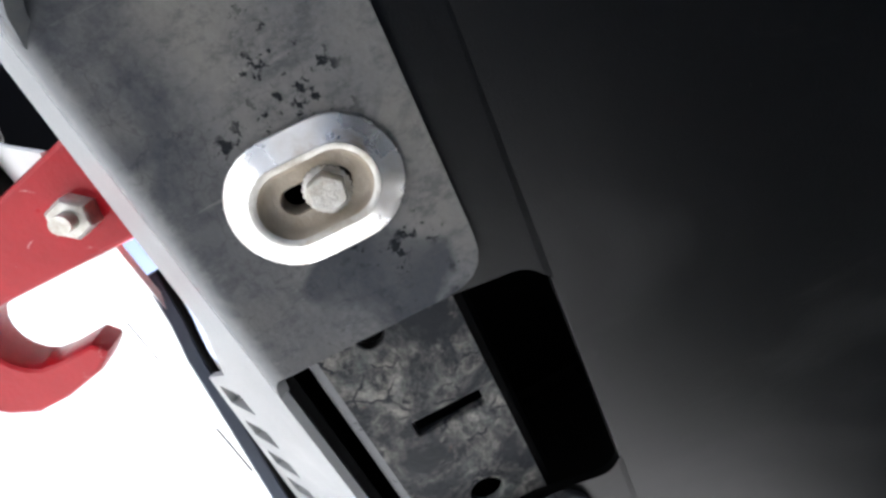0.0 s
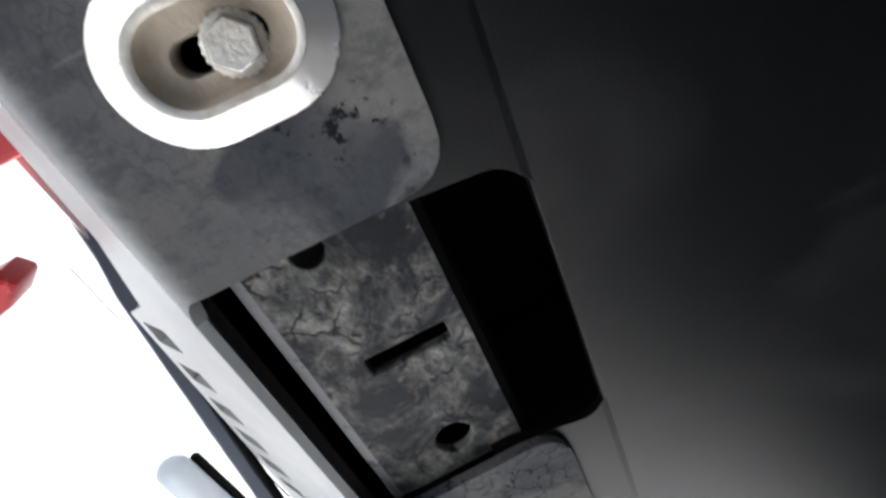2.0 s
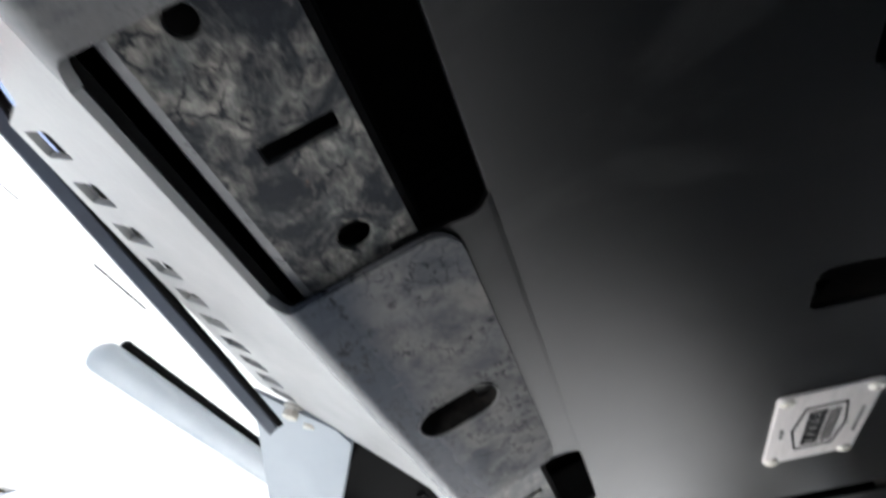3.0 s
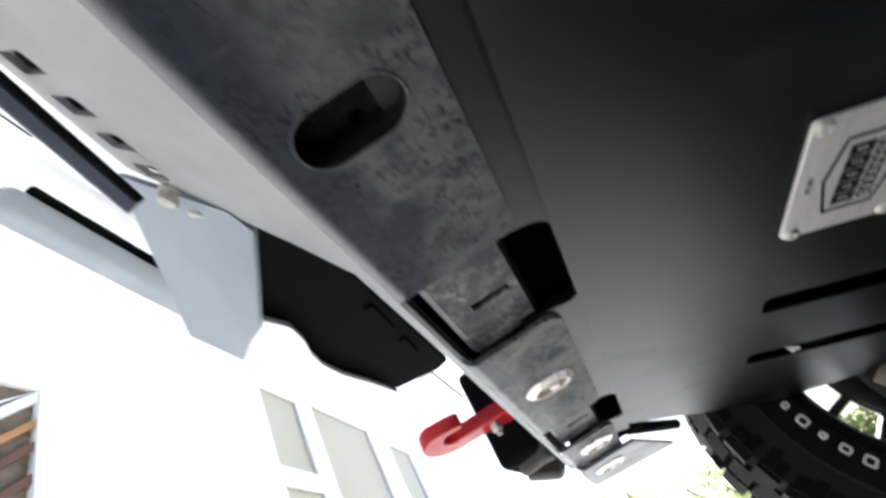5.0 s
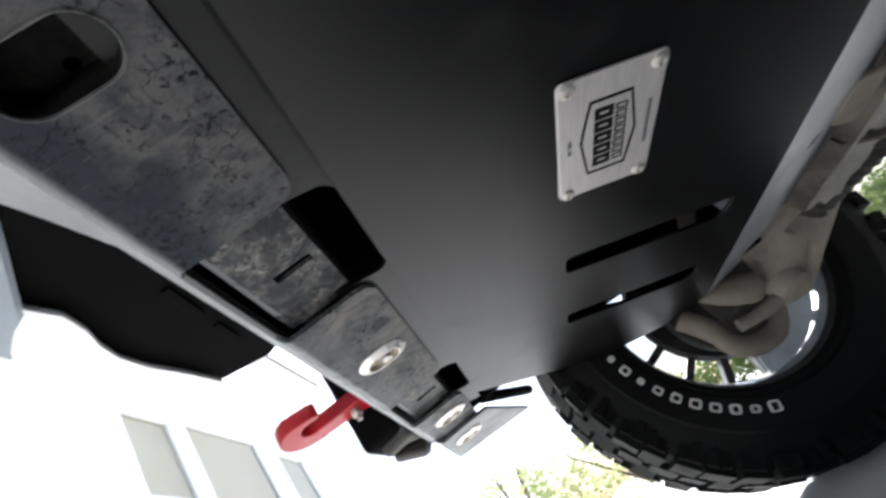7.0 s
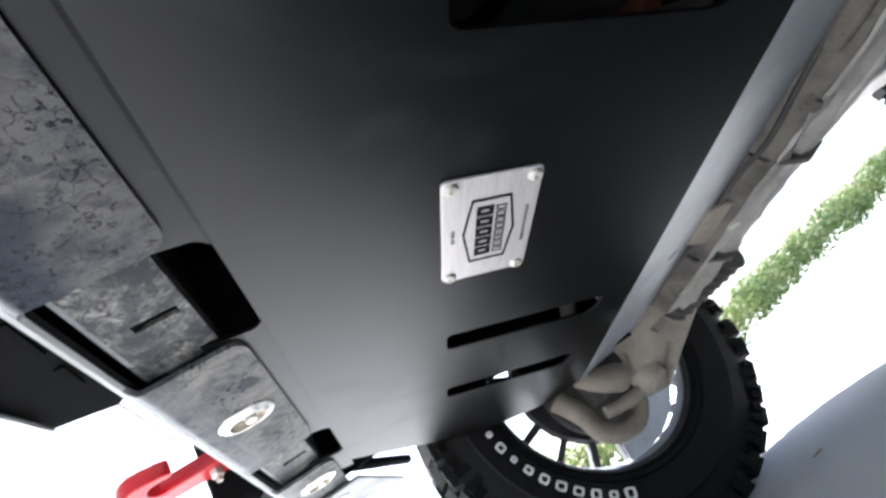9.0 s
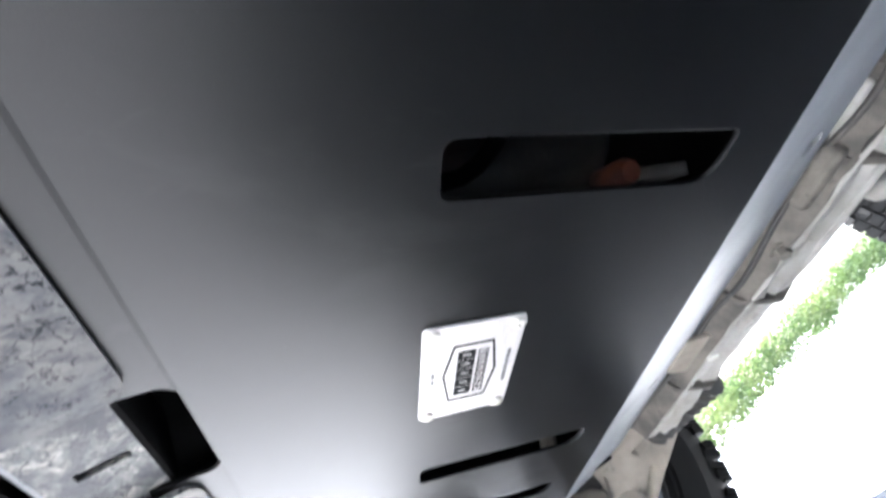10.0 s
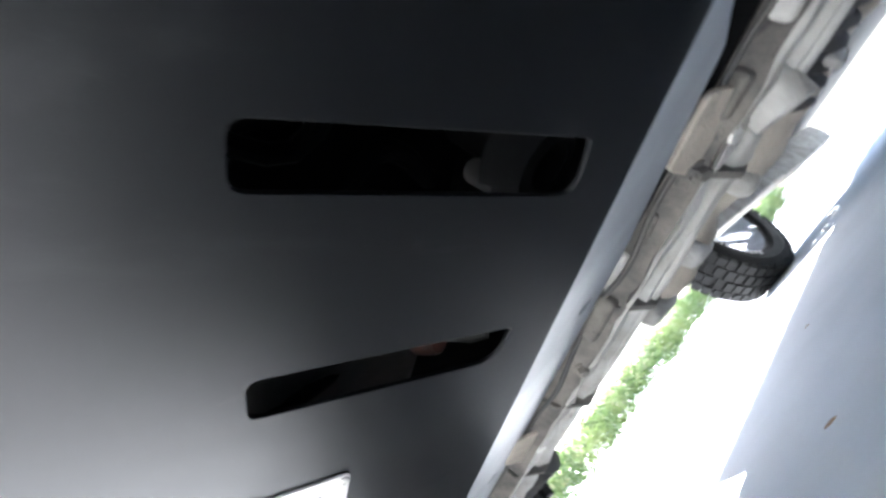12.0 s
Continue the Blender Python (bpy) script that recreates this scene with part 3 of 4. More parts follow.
def oval_washer(x, y, base=PAN_Z):
    ring = lambda r, z: [(px, py, base + z) for px, py in stadium(x, y, 0.0080, r)]
    w = part("oval_washer", loft(bmesh.new(), [ring(r, z) for r, z in ((0.0219, 0.0004), (0.0219, -0.0012), (0.0216, -0.0017), (0.0211, -0.0020), (0.0140, -0.0056), (0.0137, -0.0058))]),
             M_ALU, bar, "bright worn aluminium oval washer, mud in its recess", smooth=14)
    part("rim", loft(bmesh.new(), [ring(r, z) for r, z in ((0.0138, -0.0056), (0.0134, -0.0060), (0.0129, -0.0060), (0.0118, -0.0058), (0.0113, -0.0054))]), M_BOLT, w, "dull grey inner rim")
    part("recess", loft(bmesh.new(), [ring(r, z) for r, z in ((0.0114, -0.0055), (0.0109, -0.0024), (0.0099, -0.0004), (0.0086, 0.0004), (0.0048, 0.0006), (0.0044, 0.0018), (0.0044, 0.012))]), M_MUD, w, "mud-lined oval recess")
    bm = bmesh.new()
    hexbolt(bm, (x + 0.0010, y - 0.0034, base + 0.0006), 0.0120, 0.0072, (0, 0, -1))
    part("bolt", bm, M_BOLT, w, "dusty hexagon bolt head")
    bm = bmesh.new()
    teeth = lambda r0, r1, z: [(x + 0.0010 + (r0 if k % 2 else r1) * math.cos(k * math.pi / 24), y - 0.0034 + (r0 if k % 2 else r1) * math.sin(k * math.pi / 24), base + z) for k in range(48)]
    loft(bm, [teeth(0.0085, 0.0081, 0.001), teeth(0.0084, 0.0077, -0.0003), teeth(0.0066, 0.0064, -0.0008)], True, True)
    part("lock_washer", bm, M_BOLT, w, "serrated lock washer")


for x, y in ((-0.5345, 0.0093), (0.2005, 0.0105), (0.538, 0.006)):
    oval_washer(x, y)
for sx in (-1, 1):
    oval_washer(sx * 0.683, 0.006, -0.0212)
# added black sheets keep the washer slots dark
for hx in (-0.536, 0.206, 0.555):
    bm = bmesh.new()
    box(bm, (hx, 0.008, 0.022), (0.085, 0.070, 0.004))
    part("washer_black", bm, M_VOID, bar)
# the empty oval recess with a bolt hole at its bottom
RX, RY = -0.206, 0.015
ovals = lambda pairs: loft(bmesh.new(), [[(px, py, z) for px, py in stadium(RX, RY, 0.012, r)] for r, z in pairs])
recess = part("oval_recess", ovals(((0.0162, -0.0115), (0.0158, -0.009), (0.0154, 0.0095))), M_RECESS, bar, "empty oval recess, near-black with muddy brown")
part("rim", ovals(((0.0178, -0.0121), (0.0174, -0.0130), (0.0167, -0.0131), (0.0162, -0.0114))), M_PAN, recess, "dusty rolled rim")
part("floor", slab([stadium(RX, RY, 0.012, 0.0156), [(-0.194 + 0.0040 * math.cos(a * math.pi / 8), 0.0125 + 0.0040 * math.sin(a * math.pi / 8)) for a in range(16)]], 0.004, lambda x, y, z: (x, y, 0.009 + z)), M_RECESS, recess, "near-black brown recess floor")

# near-black sheets added for the shade inside the bar, behind its face
part("inner_black", sheet([(0.0590, -0.0040), (0.066, 0.008), (0.071, 0.05), (0.073, 0.098)], -0.60, 0.60, 0.004), M_VOID, bar, "near-black sheet for the dark inside of the bar")
part("louvre_black", slab([[(-0.46, 0.018), (-0.14, 0.018), (-0.18, 0.156), (-0.45, 0.086)]], 0.003, lambda x, y, z: on_face(x, y, z + 0.006)), M_VOID, bar)
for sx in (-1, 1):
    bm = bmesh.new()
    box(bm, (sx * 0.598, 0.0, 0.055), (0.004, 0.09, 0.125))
    part("end_black", bm, M_VOID, bar)

# ---- brackets behind the notches ----
for k, (cx, ox) in enumerate(((-PITCH, -0.0018), (0, 0.0034), (PITCH, 0.003))):
    br = thing("mounting_bracket", (cx, 0.02, 0.0), "black slotted steel bracket blotched with dried mud behind a notch", "bracket", "mounting brackets")
    o = rounded([(cx - 0.075, -0.016), (cx + 0.072, -0.016), (cx + 0.072, 0.046), (cx - 0.075, 0.046)], 0.004)
    hs = [rounded([(cx + ox - 0.0043, -0.0075), (cx + ox + 0.0043, -0.0075), (cx + ox + 0.0043, 0.0262), (cx + ox - 0.0043, 0.0262)], 0.0012)]
    if k == 0:
        hs.append([(cx + 0.053 + 0.0085 * math.cos(a * math.pi / 10), 0.012 + 0.0085 * math.sin(a * math.pi / 10)) for a in range(20)])
        hs.append([(cx - 0.056 + 0.006 * math.cos(a * math.pi / 8), 0.022 + 0.006 * math.sin(a * math.pi / 8)) for a in range(16)])
    part("base", slab([o] + hs, 0.005, bevel=0.0008), M_BRACKET, br)
    part("front_fold", sheet([(0.0455, 0.0), (0.0495, 0.0015), (0.0515, 0.006), (0.053, 0.05)], cx - 0.075, cx + 0.072, 0.004), M_EDGE, br, "glossy black front fold")
    # rear fold near-black: shade behind the bracket is put into its colour
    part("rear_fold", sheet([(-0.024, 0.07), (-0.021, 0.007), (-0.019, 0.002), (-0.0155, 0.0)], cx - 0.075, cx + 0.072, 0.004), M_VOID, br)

# ---- recovery hooks ----
HOOK_Z = 0.108
for sx in (-1, 1):
    hk = thing("recovery_hook", (sx * 0.55, 0.1, HOOK_Z), "chipped red steel recovery hook bolted beside the bar", "tow hook", "recovery hooks")
    cx, cy = -0.514, 0.212
    pts = [(-0.592, 0.03), (-0.590, 0.118), (-0.576, 0.168), (-0.571, 0.21)]
    for k in range(1, 10):
        a = math.pi - k / 10 * math.pi
        pts.append((cx + 0.053 * math.cos(a), cy + 0.048 * math.sin(a) + 0.004))
    pts += [(-0.464, 0.212), (-0.470, 0.186), (-0.479, 0.174), (-0.488, 0.180), (-0.487, 0.200)]
    for k in range(1, 9):
        a = k / 9 * math.pi
        pts.append((-0.508 + 0.021 * math.cos(a), 0.205 + 0.018 * math.sin(a)))
    pts += [(-0.529, 0.195), (-0.530, 0.12), (-0.529, 0.03)]
    loop = [(-sx * (px + 0.001), py + 0.003) for px, py in pts]
    part("hook", slab([loop], 0.026, lambda x, y, z: (x, y, HOOK_Z + z), bevel=0.003), M_RED, hk)
    bm = bmesh.new()
    hexbolt(bm, (sx * 0.553, 0.139, HOOK_Z), 0.0195, 0.013, (0, 0, -1), 0.0)
    nut = part("nut", bm, M_BOLT, hk, "zinc hexagon nut")
    bm = bmesh.new()
    tube(bm, [(sx * 0.553, 0.139, HOOK_Z + 0.03), (sx * 0.553, 0.139, HOOK_Z - 0.022)], 0.0050, 14)
    part("thread", bm, M_BOLT, nut, "threaded bolt end")

# ---- front bumper parts ahead of the bar ----
bump = thing("front_bumper", (0, 0.3, 0.2), "white painted front bumper with a wavy lower edge", "bumper")
prof = [(0.150, 0.135), (0.20, 0.20), (0.27, 0.30), (0.33, 0.385), (0.40, 0.47), (0.48, 0.55), (0.62, 0.66)]
edge_x = lambda y: -0.588 - 0.32 * (y - 0.15)
panel_ring = prof + [(y - 0.002, z + 0.004) for y, z in prof[::-1]]
part("lower_panel", loft(bmesh.new(), [[(edge_x(y), y, z) for y, z in panel_ring], [(0.45, y, z) for y, z in panel_ring]], True, True), M_WHITE, bump)
seam = [(-0.500, 0.145, 0.145), (-0.466, 0.145, 0.135), (-0.445, 0.145, 0.124), (-0.353, 0.145, 0.099), (-0.26, 0.145, 0.075), (-0.19, 0.150, 0.066)]
# black strip stands in for the dark gap above the face
part("gap_strip", tube(bmesh.new(), [(x, y - 0.002, z + 0.001) for x, y, z in seam], 0.0026, 8), M_VOID, bump, "black strip put in for the dark gap above the louvred face")
strip = [[(x, y + 0.92 * u - 0.4 * v, z - 0.4 * u - 0.92 * v) for u, v in ((0.0, 0.0), (0.001, 0.001), (0.0075, 0.001), (0.0085, 0.0), (0.0085, -0.003), (0.0, -0.003))] for x, y, z in seam]
part("trim_strip", loft(bmesh.new(), strip, True, True), M_SLATE, bump, "slate grey plastic trim strip")
for ends in (((-0.420, 0.299, 0.343), (-0.345, 0.308, 0.356)), ((-0.242, 0.316, 0.366), (-0.152, 0.325, 0.378)), ((-0.047, 0.327, 0.381), (0.026, 0.329, 0.384))):
    part("panel_slit", tube(bmesh.new(), ends, 0.0022, 8), M_VOID, bump)
bm = bmesh.new()
box(bm, (0.182, 0.426, 0.394), (0.61, 0.046, 0.042), (20, 0, 0), 0.02, 4)
part("lower_lip", bm, M_SILVER, bump, "pale grey rounded lip")
bm = bmesh.new()
# black strip stands in for the gap along the lip
box(bm, (0.197, 0.406, 0.414), (0.59, 0.014, 0.010), (20, 0, 0), 0.004)
part("lip_gap_strip", bm, M_VOID, bump)
wavy = [(-0.074, 0.161), (-0.048, 0.153), (-0.022, 0.157), (-0.004, 0.164), (0.020, 0.168), (0.052, 0.166), (0.090, 0.158), (0.138, 0.151), (0.124, 0.170), (0.094, 0.184), (0.046, 0.193), (-0.007, 0.200), (-0.045, 0.197)]
part("wavy_edge", slab([rounded(wavy, [0] + [0.010] * 6 + [0] + [0.01] * 4 + [0], 3)], 0.006, lambda x, y, z: (x, y, 0.044 + z), bevel=0.001), M_WHITE, bump, "white wavy lower edge")

# black body put in for the dark opening under the bumper
duct = thing("void_body", (0.05, 0.12, 0.05), "black body filling the dark void between bar and bumper", "air duct")
part("body", slab([[(-0.145, 0.095), (-0.105, 0.140), (-0.060, 0.174), (0.0, 0.182), (0.07, 0.182), (0.12, 0.172), (0.150, 0.158), (0.166, 0.107), (0.16, 0.092), (-0.05, 0.088)]], 0.22, lambda x, y, z: (x, y, 0.055 + z), bevel=0.004), M_VOID, duct)
for cx, cy, w in ((0.02, 0.104, 0.05), (0.085, 0.107, 0.035)):
    bm = bmesh.new()
    box(bm, (cx, cy, 0.053), (w, 0.008, 0.003), (0, 0, 3), 0.001)
    part("clip", bm, M_VOID, duct)
# black bodies added for the dark hollows behind the bumper corners
for sx in (-1, 1):
    dd = thing("corner_black", (sx * 0.7, 0.15, 0.05), "black body put in for the dark space behind the bumper corner", "liner", "arch liners")
    bm = bmesh.new()
    if sx < 0:
        box(bm, (-0.75, 0.275, 0.36), (0.36, 0.06, 0.36), (0, 0, 6), 0.015, 3)
    else:
        box(bm, (0.715, 0.120, 0.15), (0.23, 0.085, 0.21), (0, 0, -8), 0.015, 3)
    part("body", bm, M_VOID, dd)
    for k in range(5 if sx > 0 else 3):
        bm = bmesh.new()
        box(bm, (sx * (0.63 + 0.04 * k), (0.115 if sx > 0 else 0.26) + 0.006 * (k % 2), (0.05 if sx > 0 else 0.24) + 0.012 * (k % 3)), (0.026, 0.07, 0.05), (8 * k, 5 * k, sx * (12 * k - 20)), 0.008, 3)
        part("rib", bm, M_DARK if sx > 0 else M_VOID, dd)

tab = thing("steel_tab", (-0.1, 0.16, 0.08), "pale grey steel tab bolted under the louvred face", "bracket")
tabn = [(-0.185, 0.168, 0.121), (-0.151, 0.116, 0.066), (-0.132, 0.113, 0.060), (-0.068, 0.163, 0.044), (-0.028, 0.209, 0.062), (-0.058, 0.232, 0.090)]
bm = bmesh.new()
nrm = (Vector(tabn[1]) - Vector(tabn[0])).cross(Vector(tabn[3]) - Vector(tabn[0])).normalized() * 0.005
loft(bm, [[Vector(p) for p in tabn], [Vector(p) - nrm for p in tabn]], True, True)
part("plate", bm, M_SILVER, tab)
for p in ((-0.168, 0.145, 0.094), (-0.152, 0.136, 0.085)):
    bm = bmesh.new()
    hexbolt(bm, p, 0.013, 0.009, (0, 0.6, -0.8), 0.009)
    part("bolt", bm, M_BOLT, tab)


# ---- wheels ----
def wheel(cx, cy, r, name_label, steer=0, bead=0.243, spokes=13, spoke_x=0.205, letters=0.270):
    """Centre of the inner side at cx; stands on the ground, axle along x."""
    w = thing("wheel", (cx + 0.13, cy, 0), name_label, "wheel", "wheels", veh=False)
    c = (cx, cy, r)
    W = 0.265
    turned = Matrix.Translation(c) @ Matrix.Rotation(radians(steer), 4, "Z") @ Matrix.Translation(-Vector(c))

    def fit(name, bm, material, parent, label="", kind=""):
        bm.transform(turned)
        return part(name, bm, material, parent, label, veh=False, kind=kind)

    mid = (bead + r) / 2
    bm = bmesh.new()
    lathe(bm, [(bead, 0.014), (bead + 0.010, 0.002), (bead + 0.016, 0.003), (bead + 0.022, -0.003), (mid - 0.010, -0.006), (mid + 0.002, -0.006), (mid + 0.005, -0.002), (r - 0.04, 0.006), (r - 0.018, 0.020), (r - 0.012, 0.04), (r - 0.010, W / 2),
               (r - 0.012, W - 0.04), (r - 0.018, W - 0.02), (r - 0.04, W - 0.006), (mid, W + 0.004), (bead + 0.03, W + 0.006), (bead + 0.010, W), (bead, W - 0.014)], c, 72, True)
    tyre = fit("tyre", bm, M_RUBBER, w)
    bm = bmesh.new()
    rnd = random.Random(5)
    n = 44
    u = rnd.uniform
    for k in range(n):
        a0 = 2 * math.pi * k / n
        for row, (x0, x1, sh) in enumerate(((0.010, 0.062, 0.0), (0.068, 0.128, 0.5), (0.136, 0.197, 0.0), (0.203, 0.255, 0.5))):
            a = a0 + (sh + u(-0.08, 0.08)) * 2 * math.pi / n
            m = Matrix.Translation(c) @ Matrix.Rotation(a, 4, "X")
            edge = row in (0, 3)
            box(bm, m @ Vector(((x0 + x1) / 2, 0, r - (0.008 if not edge else 0.011))), (x1 - x0, 0.038 + u(0, 0.010), 0.018), (math.degrees(a), 0, u(-14, 14)))
            if edge:
                xs = 0.002 if row == 0 else W - 0.002
                for part_of in range(2):
                    long = u(0.024, 0.036) if (k + part_of) % 2 else u(0.012, 0.022)
                    box(bm, m @ Vector((xs + (0.006 if row == 0 else -0.006), 0.010 - 0.020 * part_of + u(-0.002, 0.002), r - 0.014 - long / 2)), (0.013, u(0.015, 0.020), long), (math.degrees(a) + u(-10, 10), (12 if row == 0 else -12), 0))
    fit("tread", bm, M_RUBBER, tyre, kind="stuff")
    # raised lettering as plain bars round the sidewall
    for k in range(10):
        a = radians(-60 + k * 6.8)
        m = Matrix.Translation(c) @ Matrix.Rotation(a, 4, "X") @ Matrix.Translation((-0.0045, letters, 0))
        w2, h2 = (0.0098, 0.0080, 0.0090, 0.0095, 0.0098, 0.0090, 0.0085, 0.0060, 0.0092, 0.0055)[k], (0.0095, 0.0065, 0.0082, 0.0078, 0.0082, 0.0082, 0.0070, 0.0055, 0.0080, 0.0060)[k]
        bm = slab([rounded([(-h2, -w2), (h2, -w2), (h2, w2), (-h2, w2)], 0.005), rounded([(-h2 + 0.003, -w2 + 0.004), (h2 - 0.003, -w2 + 0.004), (h2 - 0.003, w2 - 0.004), (-h2 + 0.003, w2 - 0.004)], 0.002)], 0.003, lambda x, y, z: (-z, x, y))
        bm.transform(m)
        fit("letter_bar", bm, M_LETTER, tyre, "white raised bar" if k == 0 else "")
    well = bead - 0.026                       # radius of the barrel at the spokes
    hub = well - 0.044
    bm = bmesh.new()
    lathe(bm, [(bead + 0.004, 0.014), (bead - 0.003, 0.012), (bead - 0.008, 0.022), (bead - 0.006, 0.03), (bead - 0.005, W - 0.03), (bead + 0.004, W - 0.014), (bead - 0.002, W - 0.008), (well + 0.006, W - 0.03), (well + 0.006, spoke_x), (bead - 0.0085, 0.032)], c, 60, True)
    rim = fit("rim", bm, M_RIM, w)
    bm = bmesh.new()
    lathe(bm, [(bead - 0.0085, 0.024), (bead - 0.012, 0.034), (well + 0.002, spoke_x - 0.004), (well, spoke_x + 0.03), (well, W - 0.032)], c, 60)
    fit("barrel", bm, M_BARREL, rim, "bare alloy barrel")
    for k in range(spokes):
        a = 2 * math.pi * (k + 0.5) / spokes
        m = Matrix.Translation(c) @ Matrix.Rotation(a + math.pi / 2, 4, "X")
        bm = bmesh.new()
        box(bm, (spoke_x + 0.012, 0, (well + hub) / 2), (0.026, 0.26 / spokes, well - hub + 0.02), (0, 6, 0), 0.003)
        bm.transform(m)
        fit("spoke", bm, M_RIM, rim)
    bm = bmesh.new()
    lathe(bm, [(0.001, spoke_x - 0.012), (hub - 0.006, spoke_x - 0.012), (hub, spoke_x), (hub - 0.010, spoke_x + 0.03), (0.03, spoke_x + 0.035), (0.001, spoke_x + 0.035)], c, 30)
    fit("hub", bm, M_RIM, rim)
    return w


WR = 0.387
wheel(0.657, -0.543, 0.370, "black alloy wheel with chunky tyre and white raised sidewall bars", 2, 0.2206, 16, 0.081, 0.2615)
# both left wheels stand out of view, added for the shade they cast
wheel(-0.99, -0.56, WR, "unseen black alloy left front wheel with a chunky all-terrain tyre", 18)
wheel(-1.10, -3.10, WR, "unseen black left rear wheel with a chunky all-terrain tyre")
wheel(0.84, -3.10, WR, "rear wheel with a chunky all-terrain tyre on the concrete")

# ---- underbody ----
arm = thing("control_arm", (0.5, -0.62, -0.15), "dusty tan cast lower control arm reaching to the wheel hub", "control arm")


def on_arm(x, y, z):
    return (x, y, 0.6127 - 1.0128 * x + 0.3738 * y + z)


cast = rounded([(0.527, -0.536), (0.480, -0.646), (0.458, -0.670), (0.424, -0.761), (0.36, -0.84), (0.36, -0.90), (0.421, -0.830), (0.435, -0.781), (0.491, -0.722), (0.547, -0.666), (0.573, -0.643), (0.599, -0.615), (0.600, -0.561), (0.533, -0.565)], [0.006] + [0.015] * 12 + [0.01])
pockets = [rounded([(0.472, -0.699), (0.497, -0.670), (0.501, -0.698), (0.486, -0.712)], 0.006), rounded([(0.492, -0.657), (0.509, -0.618), (0.515, -0.634), (0.502, -0.660)], 0.005), rounded([(0.530, -0.645), (0.537, -0.658), (0.588, -0.622), (0.580, -0.611)], 0.004)]
part("casting", slab([cast] + pockets, 0.026, on_arm, bevel=0.003), M_DUST, arm)
part("web", slab([rounded([(0.45, -0.72), (0.475, -0.655), (0.527, -0.545), (0.59, -0.575), (0.59, -0.615), (0.50, -0.70)], 0.01)], 0.012, lambda x, y, z: on_arm(x, y, z + 0.016)), M_DUST, arm)
part("ball_joint", tube(bmesh.new(), [(0.572, -0.590, -0.212), (0.575, -0.590, -0.205), (0.588, -0.588, -0.168), (0.592, -0.585, -0.140)], [0.018, 0.030, 0.031, 0.026], 18), M_DUST, arm, "pale beige ball joint housing")
part("stay", tube(bmesh.new(), curve_points([(0.55, -0.447, -0.124), (0.55, -0.475, -0.134), (0.55, -0.505, -0.150), (0.552, -0.538, -0.165)]), [0.004, 0.006, 0.008, 0.011, 0.014, 0.017, 0.019, 0.021, 0.022, 0.023, 0.024, 0.025, 0.025, 0.026, 0.027, 0.027, 0.026, 0.024, 0.020], 14), M_BROWN, arm, "grey-brown tapered stay")
knuckle = thing("steering_knuckle", (0.61, -0.51, -0.1), "dusty grey steering knuckle and brake disc inside the wheel", "knuckle")
part("yoke", tube(bmesh.new(), curve_points([(0.606, -0.420, -0.118), (0.602, -0.442, -0.165), (0.60, -0.449, -0.207), (0.60, -0.482, -0.231), (0.60, -0.526, -0.229), (0.60, -0.553, -0.205)]), [0.020] * 8 + [0.018] * 16 + [0.016] * 7, 12), M_BROWN, knuckle)
part("stem", tube(bmesh.new(), curve_points([(0.588, -0.476, -0.190), (0.588, -0.515, -0.197), (0.59, -0.565, -0.198)]), [0.011] * 7 + [0.013] * 6, 12), M_DUST, knuckle)
part("upright", tube(bmesh.new(), curve_points([(0.665, -0.53, -0.16), (0.67, -0.53, -0.08), (0.67, -0.54, 0.0), (0.66, -0.55, 0.08)]), 0.030, 12), M_DARK, knuckle)
bm = bmesh.new()
lathe(bm, [(0.04, 0.690), (0.108, 0.690), (0.112, 0.694), (0.112, 0.706), (0.04, 0.706)], (0, -0.543, -0.11), 36, True)
part("brake_disc", bm, M_DARK, knuckle, "dark brake disc")
sector = [(r * math.cos(radians(a)), r * math.sin(radians(a))) for r, turn in ((0.202, range(-79, -216, -8)), (0.100, range(-210, -78, 8))) for a in turn]
part("dust_shield", slab([sector], 0.003, lambda x, y, z: (0.712 + z, -0.543 + x, -0.077 + y)), M_BARREL, knuckle, "pale alloy dust shield")
bm = bmesh.new()
box(bm, (0.67, -0.615, -0.04), (0.05, 0.06, 0.11), (15, 0, 0), 0.015, 3)
part("caliper", bm, M_DARK, knuckle)
bm = bmesh.new()
tube(bm, curve_points([(0.35, -0.47, -0.02), (0.45, -0.48, -0.05), (0.60, -0.50, -0.09), (0.66, -0.52, -0.11)]), 0.014, 8)
part("tie_rod", bm, M_GRIME, knuckle)

cross = thing("crossmember", (0, -0.65, -0.1), "pale dusty ribbed steel crossmember behind the skid plate", "crossmember")
prof = [(-0.612, -0.03), (-0.616, -0.112), (-0.624, -0.138), (-0.634, -0.140), (-0.640, -0.126), (-0.650, -0.126), (-0.657, -0.146), (-0.672, -0.150), (-0.682, -0.120), (-0.690, -0.03)]
rnd3 = random.Random(17)
# web darker than the beam: shade in the flange gap is put into it
for name, piece, mat, label in (("web", prof[:3], M_GRIME, "front web, toned darker for the shaded gap at the flange"), ("beam", prof[2:], M_PALE, "")):
    bm = sheet(piece, -0.62, 0.44, 0.005, 44)
    for v in bm.verts:                        # dented and caked with mud
        v.co += Vector((rnd3.uniform(-0.003, 0.003), rnd3.uniform(-0.002, 0.002), rnd3.uniform(-0.002, 0.0035)))
    part(name, bm, mat, cross, label, smooth=60)
